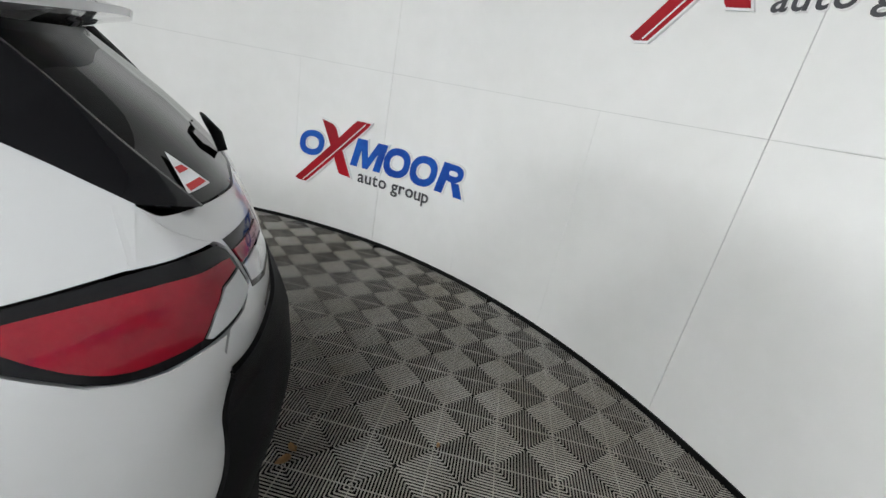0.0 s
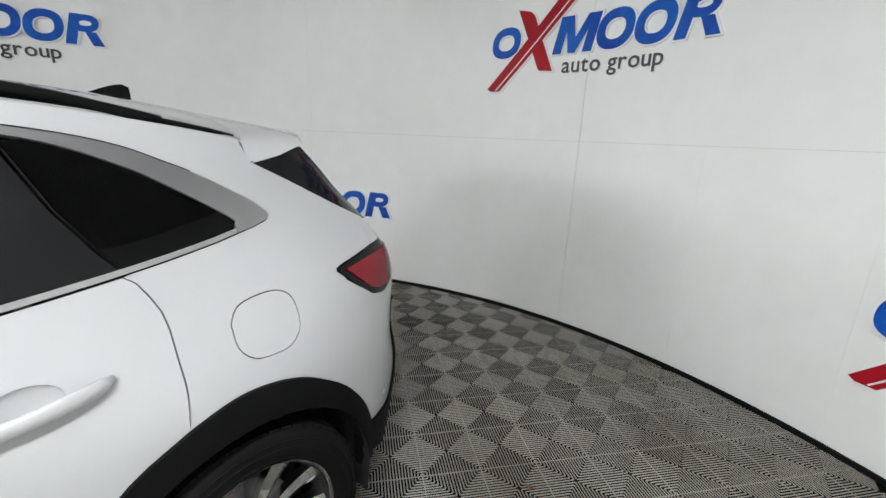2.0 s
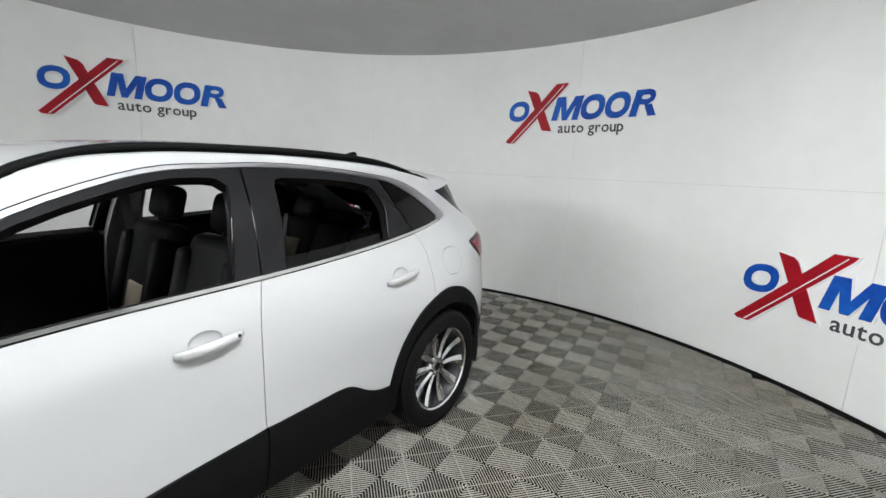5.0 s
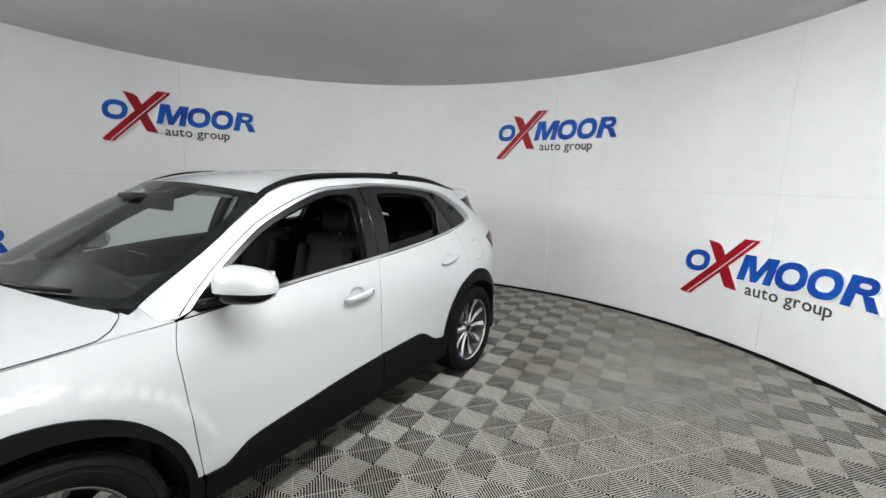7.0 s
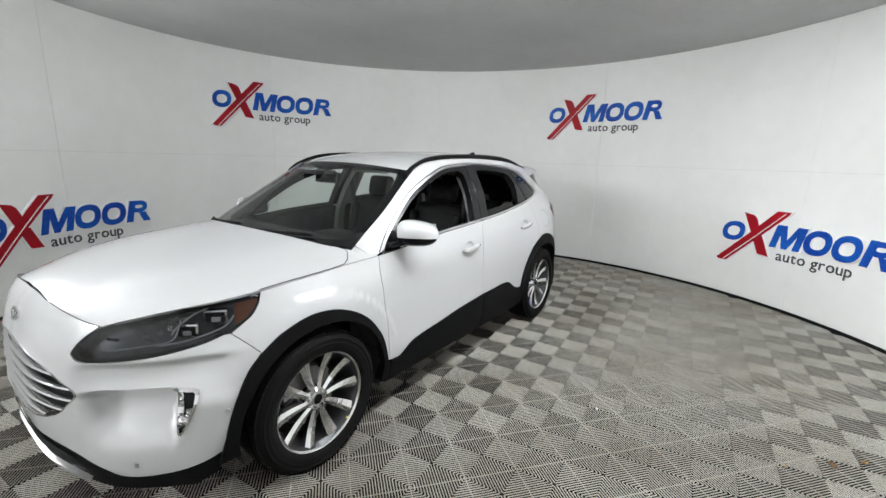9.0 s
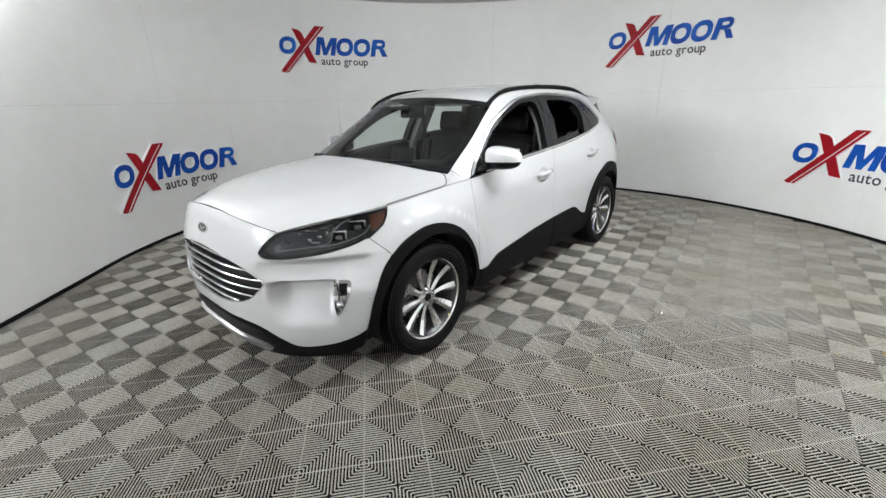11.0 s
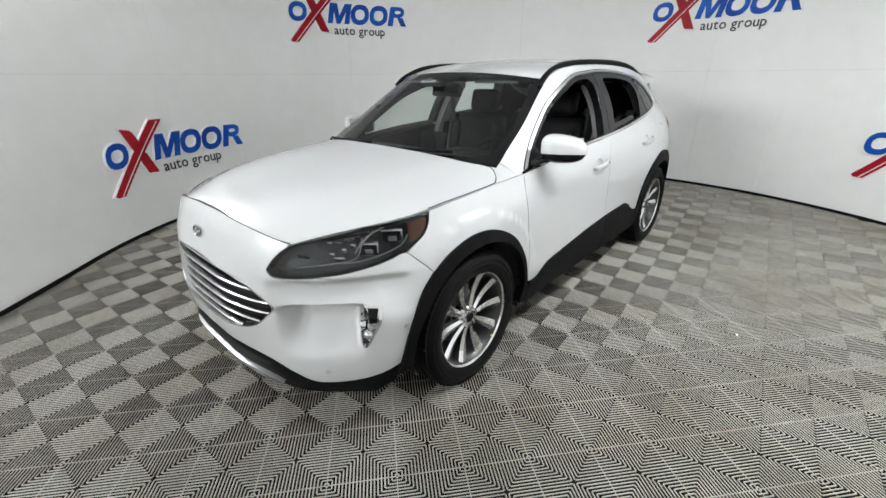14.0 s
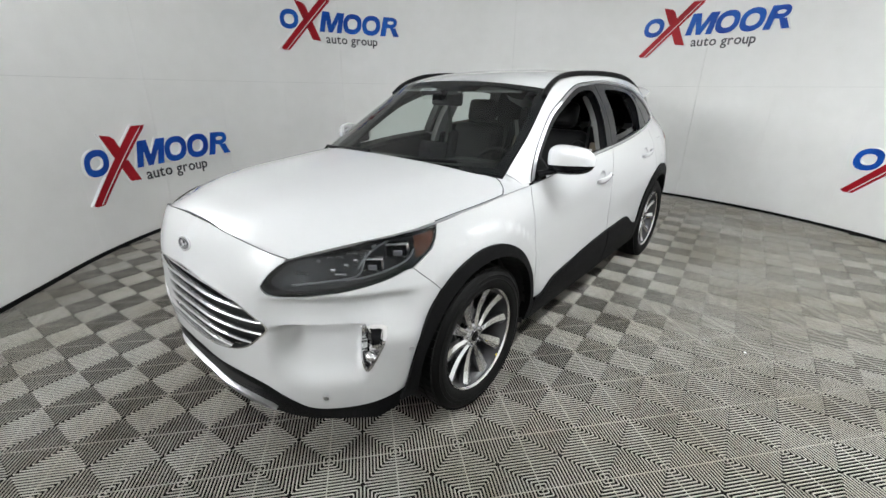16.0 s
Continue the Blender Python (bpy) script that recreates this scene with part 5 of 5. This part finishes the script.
        part("lug_nut", bm, CHROME, wheel)
    part("brake_disc", lathe([(0.06, 0.0), (0.155, 0.0), (0.158, -0.006), (0.158, -0.03), (0.06, -0.03)], 40), STEEL, wheel, "grey steel brake disc")
    bm = rounded_box(0.07, 0.15, -0.06, 0.012, -0.07, 0.07, 0.012)
    part("brake_caliper", bm, RIM_DARK, wheel)
    part("rim_back", lathe([(0.0, -0.06), (0.225, -0.06)], 40), DARK, wheel)
    bm = rounded_box(-0.008, 0.008, 0.0865, 0.0885, -0.006, 0.006, 0.0008, 1)
    bm.transform(Matrix.Rotation(radians(112), 4, "Y") @ Matrix.Translation((0.243, 0.008, 0)))
    part("balance_tag", bm, YELLOW, wheel, "small yellow tag")
    return wheel


wheel = make_wheel()
wheel.matrix_basis = pose(HUB_F, 0.79, HUB_Z, 0, 20, 0)
copy_thing(wheel, pose(HUB_R, 0.79, HUB_Z, 0, 48, 0))
copy_thing(wheel, pose(HUB_F, -0.79, HUB_Z, 0, 10, 180))
copy_thing(wheel, pose(HUB_R, -0.79, HUB_Z, 0, 70, 180))

# underbody
bm = bmesh.new()
box(bm, -0.86, 0.86, -0.855, 0.855, 0.235, 0.30)
box(bm, 0.86, 2.02, -0.5, 0.5, 0.225, 0.60)
box(bm, -2.15, -0.86, -0.585, 0.585, 0.26, 0.60)
part("underbody", bm, DARK, car, "dark underside of the car")
for x in (1.842, -1.80):
    bm = bmesh.new()
    s = 1 if x > 0 else -1
    box(bm, min(x, x + 0.09 * s), max(x, x + 0.09 * s), -0.64, 0.64, 0.30, 0.60)
    part("bumper_core", bm, DARK, car)

# ---------------------------------------------------------------- cabin
def cushion(x0, x1, y0, y1, z0, z1, r, m=None, puff=0.0):
    bm = rounded_box(x0, x1, y0, y1, z0, z1, r, 3)
    if m is not None:
        bm.transform(m)
    for f in bm.faces:
        f.smooth = True
    return bm


bm = bmesh.new()
box(bm, -1.55, 1.05, -0.80, 0.80, 0.32, 0.36)
box(bm, -2.0, -1.45, -0.62, 0.62, 0.36, 0.80)
box(bm, 1.0, 1.06, -0.78, 0.78, 0.36, 0.98)
part("cabin_floor", bm, CABIN, car)
lin = [(0.40, 0), (0.40, 0.50), (0.30, 0.56), (-0.2, 0.57), (-1.0, 0.56), (-1.5, 0.53), (-1.6, 0.0)]
part("headliner", skin(lambda x, y: (x, y, roof(x, y)[2] - 0.035), lin + [(x, -y) for x, y in lin[::-1] if y > 0], step=0.09, lip=0.0, flip=True), HEADLINER, car, "grey fabric headliner")
pair("pillar_lining", skin(side, line(EDGE, 0.93, -1.5, -0.006, 30) + [(-1.48, 1.40), (-1.30, 1.42), (-1.05, 1.485), (-0.6, 1.52), (-0.2, 1.51), (0.1, 1.475), (0.42, 1.365), (0.7, 1.19), (0.88, 1.06)], out=-0.035, lip=0.0, step=0.05, flip=True), CABIN, car)
pair("b_pillar_lining", skin(side, [(-0.245, 1.50), (-0.36, 1.50), (-0.35, 0.42), (-0.165, 0.42), (-0.18, 1.12)], out=-0.055, lip=0.05, step=0.06, flip=True), PILLAR_TRIM, car, "grey pillar lining")
pair("door_lining", skin(side, line(BELT, 0.86, -0.16, -0.0, 8) + [(-0.12, 0.42), (0.82, 0.42)], out=-0.075, lip=-0.05, step=0.08, flip=True), CABIN, front_doors)
pair("door_lining", skin(side, line(BELT, -0.30, -1.15, -0.0, 8) + [(-1.15, 0.85), (-0.85, 0.5), (-0.30, 0.42)], out=-0.075, lip=-0.05, step=0.08, flip=True), CABIN, rear_doors)
pair("luggage_lining", skin(side, [(-1.10, 0.8), (-1.12, 1.20), (-1.05, 1.47), (-1.3, 1.40), (-1.5, 1.33), (-1.6, 1.1), (-1.6, 0.8)], out=-0.09, lip=0.0, step=0.08, flip=True), CABIN, car)

dash_prof = [(1.16, 1.03), (1.0, 1.085), (0.82, 1.075), (0.70, 1.03), (0.66, 0.96), (0.70, 0.86), (0.78, 0.72), (0.98, 0.66)]
bm = bmesh.new()
rows = [[bm.verts.new((x - 0.05 * abs(k / 8) ** 2, k / 8 * 0.735, z - 0.012 * abs(k / 8) ** 2)) for x, z in dash_prof] for k in range(-8, 9)]
for p, q in zip(rows, rows[1:]):
    for j in range(len(dash_prof) - 1):
        bm.faces.new((p[j], p[j + 1], q[j + 1], q[j]))
bmesh.ops.recalc_face_normals(bm, faces=bm.faces[:])
for f in bm.faces:
    f.smooth = True
dash = part("dashboard", bm, CABIN, car, "dark moulded dashboard")
part("instrument_hood", cushion(0.66, 0.86, 0.20, 0.54, 1.02, 1.095, 0.03), CABIN, dash)
scr = rounded_box(-0.012, 0.012, -0.115, 0.115, -0.07, 0.07, 0.006)
scr.transform(Matrix.Translation((0.70, 0.0, 1.10)) @ Matrix.Rotation(radians(-12), 4, "Y"))
part("centre_display", scr, GLOSS_BLACK, dash, "black centre display")
part("centre_console", cushion(-0.25, 0.75, -0.13, 0.13, 0.36, 0.66, 0.03), CABIN, car, "dark centre console")
ring = bmesh.new()
rows = []
R0 = 0.182
wm = Matrix.Translation((0.555, 0.37, 0.965)) @ Matrix.Rotation(radians(66), 4, "Y")
for i in range(36):
    a = 2 * math.pi * i / 36
    rows.append([ring.verts.new(wm @ Vector(((R0 + 0.015 * math.cos(b)) * math.cos(a), (R0 + 0.015 * math.cos(b)) * math.sin(a), 0.015 * math.sin(b)))) for b in (2 * math.pi * j / 8 for j in range(8))])
for i in range(36):
    p, q = rows[i], rows[(i + 1) % 36]
    for j in range(8):
        f = ring.faces.new((p[j], q[j], q[(j + 1) % 8], p[(j + 1) % 8]))
        f.smooth = True
bmesh.ops.recalc_face_normals(ring, faces=ring.faces[:])
steer = part("steering_wheel", ring, LEATHER, car, "black leather steering wheel")
bm = rounded_box(-0.06, 0.06, -0.07, 0.07, -0.02, 0.03, 0.015)
bm.transform(wm)
part("airbag_cover", bm, CABIN, steer)
for a in (90, 270, 0):
    bm = rounded_box(0.05, 0.175, -0.018, 0.018, -0.008, 0.008, 0.004)
    bm.transform(wm @ Matrix.Rotation(radians(a), 4, "Z"))
    part("wheel_spoke", bm, CABIN, steer)


def front_seat(y, back=-0.20):
    base = part("front_seat", cushion(back - 0.06, back + 0.48, y - 0.26, y + 0.26, 0.48, 0.66, 0.05), LEATHER, car, "black leather seat with tan inserts")
    part("seat_frame", cushion(back - 0.02, back + 0.44, y - 0.22, y + 0.22, 0.36, 0.49, 0.02), CABIN, base)
    part("cushion_insert", cushion(back + 0.02, back + 0.44, y - 0.15, y + 0.15, 0.60, 0.668, 0.02), LEATHER, base)
    m = Matrix.Translation((back - 0.01, y, 0.60)) @ Matrix.Rotation(radians(-13), 4, "Y")
    part("backrest", cushion(-0.075, 0.075, -0.25, 0.25, 0.0, 0.62, 0.06, m), LEATHER, base)
    part("backrest_insert", cushion(0.04, 0.083, -0.13, 0.13, 0.04, 0.27, 0.025, m), TAN, base, "tan leather insert")
    part("back_panel", cushion(-0.09, -0.05, -0.20, 0.20, 0.05, 0.56, 0.02, m), CABIN, base)
    for s in (-1, 1):
        part("side_bolster", cushion(-0.04, 0.12, s * 0.215 - 0.045, s * 0.215 + 0.045, 0.06, 0.54, 0.04, m), LEATHER, base)
    part("headrest", cushion(-0.055, 0.055, -0.135, 0.135, 0.635, 0.825, 0.045, m), LEATHER, base)
    for s in (-0.06, 0.06):
        part("headrest_post", cushion(-0.008, 0.008, s - 0.008, s + 0.008, 0.58, 0.70, 0.003, m), CABIN, base)


front_seat(0.37)
front_seat(-0.37)
bench = part("rear_seat", cushion(-1.10, -0.60, -0.64, 0.64, 0.46, 0.66, 0.06), LEATHER, car, "black leather rear bench with tan inserts")
part("seat_base", cushion(-1.06, -0.66, -0.6, 0.6, 0.36, 0.47, 0.02), CABIN, bench)
m = Matrix.Translation((-1.08, 0, 0.60)) @ Matrix.Rotation(radians(-22), 4, "Y")
for y0, y1 in ((-0.64, -0.19), (-0.18, 0.18), (0.19, 0.64)):
    part("backrest", cushion(-0.07, 0.07, y0, y1, 0.0, 0.60, 0.05, m), LEATHER, bench)
    if y1 - y0 > 0.4:
        part("backrest_insert", cushion(0.04, 0.079, y0 + 0.12, y1 - 0.10, 0.06, 0.44, 0.02, m), TAN, bench, "tan leather insert")
        part("cushion_insert", cushion(-1.02, -0.64, y0 + 0.10, y1 - 0.10, 0.60, 0.668, 0.02), TAN, bench, "tan leather insert")
    yc = (y0 + y1) / 2
    part("headrest", cushion(-0.05, 0.05, yc - 0.13, yc + 0.13, 0.61, 0.77 if yc else 0.70, 0.04, m), LEATHER, bench)
for y, x, s in ((0.66, -0.25, 1), (-0.66, -0.25, -1)):
    strap = bmesh.new()
    pts = [Vector((x, y, 1.40)), Vector((x - 0.02, y - 0.02 * s, 1.1)), Vector((x + 0.02, y - 0.02 * s, 0.62))]
    rows = [[strap.verts.new(p + Vector((0.024, 0, 0))), strap.verts.new(p - Vector((0.024, 0, 0)))] for p in pts]
    for p, q in zip(rows, rows[1:]):
        strap.faces.new((p[0], p[1], q[1], q[0]))
    bmesh.ops.solidify(strap, geom=strap.faces[:], thickness=0.003)
    part("seat_belt", strap, HEADLINER, car, "grey seat belt")
for y in (0.42, -0.42):
    strap = bmesh.new()
    pts = [m @ Vector((0.08, y + 0.12 * (1 if y > 0 else -1), 0.60)), m @ Vector((0.092, y, 0.33)), m @ Vector((0.092, y - 0.13 * (1 if y > 0 else -1), 0.08))]
    rows = [[strap.verts.new(p + Vector((0, 0.024, 0))), strap.verts.new(p - Vector((0, 0.024, 0)))] for p in pts]
    for p, q in zip(rows, rows[1:]):
        strap.faces.new((p[0], p[1], q[1], q[0]))
    bmesh.ops.solidify(strap, geom=strap.faces[:], thickness=0.003)
    part("seat_belt", strap, HEADLINER, car, "grey seat belt")
bm = rounded_box(-0.015, 0.015, -0.125, 0.125, -0.04, 0.04, 0.012)
bm.transform(Matrix.Translation((0.56, 0.0, 1.425)) @ Matrix.Rotation(radians(-8), 4, "Y"))
mir = part("rear_view_mirror", bm, GLOSS_BLACK, car, "black rear-view mirror")
part("mirror_mount", tube_along([Vector((0.57, 0, 1.43)), Vector((0.62, 0, 1.455)), Vector((0.66, 0, 1.455))], 0.014, 8), CABIN, mir)
part("sensor_cover", cushion(0.55, 0.72, -0.09, 0.09, 1.45, 1.475, 0.01, None), CABIN, mir)
for s in (1, -1):
    bm = rounded_box(-0.09, 0.09, -0.17, 0.17, -0.008, 0.008, 0.006)
    bm.transform(Matrix.Translation((0.38, 0.33 * s, 1.505)) @ Matrix.Rotation(radians(20), 4, "Y"))
    part("sun_visor", bm, HEADLINER, car, "grey sun visor")
tag = part("windscreen_label", skin(screen, [(-0.30, 0.86), (-0.08, 0.86), (-0.08, 0.90), (-0.30, 0.90)], step=0.1, out=-0.008, lip=0.0), PAPER, car, "small white label behind the windscreen")
part("label_bar", skin(screen, [(-0.25, 0.872), (-0.14, 0.872), (-0.14, 0.888), (-0.25, 0.888)], step=0.1, out=-0.006, lip=0.0), SIGN_GREY, tag)

# ---------------------------------------------------------------- small litter on the floor
def dry_leaf(x, y, size, turn, curl, label):
    """A folded, curled leaf lying on the ribs."""
    bm = bmesh.new()
    rows = []
    for k in range(7):
        t = k / 6
        w = size * 0.30 * math.sin(math.pi * min(0.98, 0.06 + t)) ** 0.8 * (1 + 0.18 * math.sin(9 * t + turn))
        lift = curl * size * (2 * t - 1) ** 2 + 0.002
        rows.append([bm.verts.new(((t - 0.5) * size, -w, lift + 0.25 * w)), bm.verts.new(((t - 0.5) * size, 0.04 * size * math.sin(4 * t), lift)), bm.verts.new(((t - 0.5) * size, w, lift + 0.35 * w))])
    for p, q in zip(rows, rows[1:]):
        for j in (0, 1):
            bm.faces.new((p[j], q[j], q[j + 1], p[j + 1])).smooth = True
    bmesh.ops.solidify(bm, geom=bm.faces[:], thickness=0.0006)
    ob = part("dry_leaf", bm, LEAF)
    ob.matrix_basis = pose(x, y, 0.001, 0, 0, turn * 57.3)
    tagged(ob, label, "leaf", group="litter on the floor")


dry_leaf(-0.316, 3.074, 0.055, 0.6, 0.12, "small curled tan dry leaf on the ribbed floor")
dry_leaf(-0.455, 3.218, 0.05, 2.4, 0.18, "small curled tan dry leaf on the ribbed floor")
dry_leaf(-0.146, 2.856, 0.025, 1.1, 0.12, "small brown scrap of dry leaf on the ribbed floor")
dry_leaf(-2.428, 1.226, 0.035, 1.2, 0.10, "small brown scrap of dry leaf on the ribbed floor")
dry_leaf(-2.301, 0.175, 0.07, 0.3, 0.10, "brown dry leaf on the floor behind the car")
dry_leaf(-2.349, 0.128, 0.055, 1.9, 0.14, "brown dry leaf on the floor behind the car")
dry_leaf(-2.943, 0.329, 0.03, 0.9, 0.10, "small brown scrap of dry leaf on the ribbed floor")
bm = rounded_box(-0.008, 0.008, -0.006, 0.006, 0.0, 0.006, 0.002, 1)
ob = part("paper_scrap", bm, PAPER)
ob.matrix_basis = pose(-0.052, 1.887, 0.0, 0, 0, 25)
tagged(ob, "tiny white paper scrap on the ribbed floor", "scrap", group="litter on the floor")

# ---------------------------------------------------------------- floor tiles
# 0.4 m tiles of four ribbed squares; the ribs of each square run along one diagonal, crosswise to its neighbours.
GRID_TURN, GRID_U, GRID_V, SQ, RIBS = 5.75, -0.0687, 0.0239, 0.2, 20
GRID = Matrix.Rotation(radians(GRID_TURN), 4, "Z") @ Matrix.Translation((GRID_U, GRID_V, 0))
PITCH, RIB_W, RIB_H = SQ * math.sqrt(2) / RIBS, 0.0060, 0.024


def rib_quads(i, j):
    """Ribs of the square whose low corner is (i, j) in squares: (a, b) ends of each, in tile-grid metres."""
    out = []
    falling = (i + j) % 2 == 1
    h = SQ / math.sqrt(2)
    for k in range(RIBS):
        d = (k + 0.5) * PITCH - h
        r = h - abs(d) - RIB_W * 0.25
        c = Vector(((i + 0.5) * SQ, (j + 0.5) * SQ))
        along = Vector((1, -1)) if falling else Vector((1, 1))
        across = Vector((1, 1)) if falling else Vector((-1, 1))
        along, across = along.normalized(), across.normalized()
        if r > 0.004:
            out.append((c + across * d, along, across, r))
    return out


def add_rib(bm, c, along, across, r, w=RIB_W, top=0.0, cap=0.0036):
    """A rib: a cap of width w on a thin web that stands on the slab; the web's near-black colour puts shade into the
    gap.
    """
    b = []
    crown = ((-0.5, -cap), (-0.44, -0.0018), (-0.14, 0.0), (0.14, 0.0), (0.44, -0.0018), (0.5, -cap))
    for s in (-1, 1):
        b.append([bm.verts.new((*(c + along * (r * s) + across * (w * t)), top + z)) for t, z in crown])
    for q in range(5):
        bm.faces.new((b[0][q], b[1][q], b[1][q + 1], b[0][q + 1]))
    bm.faces.new(b[0])
    bm.faces.new(b[1][::-1])
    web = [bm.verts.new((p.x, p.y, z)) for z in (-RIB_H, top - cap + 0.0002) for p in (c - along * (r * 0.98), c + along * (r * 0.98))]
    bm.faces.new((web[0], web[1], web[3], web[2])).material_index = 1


def add_square(bm, i, j, keep=None):
    for c, along, across, r in rib_quads(i, j):
        if keep is None or keep(c, r):
            add_rib(bm, c, along, across, r)
    c = Vector(((i + 0.5) * SQ, (j + 0.5) * SQ))
    falling = (i + j) % 2 == 1
    along = (Vector((1, 1)) if falling else Vector((-1, 1))).normalized()
    across = Vector((-along.y, along.x))
    if keep is None or keep(c, 0.1):
        add_rib(bm, c, along, across, SQ / math.sqrt(2) - 0.004, 0.0040, -0.0048)


def inside(p, margin):
    q = GRID @ Vector((p[0], p[1], 0))
    a = math.degrees(math.atan2((q.y - CY) / RY, (q.x - CX) / RX))
    w = wall_at(a, 0, margin) - Vector((CX, CY, 0))
    return math.hypot(q.x - CX, q.y - CY) < w.length


bm = bmesh.new()
for i in (0, 1):
    for j in (0, 1):
        add_square(bm, i, j)
tile_mesh = mesh_of("floor_tile", bm, [RIB, GAP_SHADE], False)
rest = bmesh.new()
for ti in range(-15, 21):
    for tj in range(-15, 15):
        i, j = 2 * ti, 2 * tj
        corners = [(x * SQ, y * SQ) for x in (i, i + 2) for y in (j, j + 2)]
        ok = [inside(c, 0.02) for c in corners]
        if all(ok):
            t = new("floor_tile", tile_mesh)
            t.matrix_basis = GRID @ Matrix.Translation((i * SQ, j * SQ, 0))
            t.parent = floor
        elif any(ok) or any(inside(c, -0.1) for c in corners):
            for a in (0, 1):
                for b in (0, 1):
                    add_square(rest, i + a, j + b, lambda c, r: inside(c, -0.06))
rest.transform(GRID)
tagged(part("cut_floor_tiles", rest, [RIB, GAP_SHADE], floor), "grey ribbed floor tiles cut to the wall", kind="stuff")
for ob in scene.objects:
    if ob.parent == floor:
        ob.matrix_parent_inverse = Matrix.Identity(4)
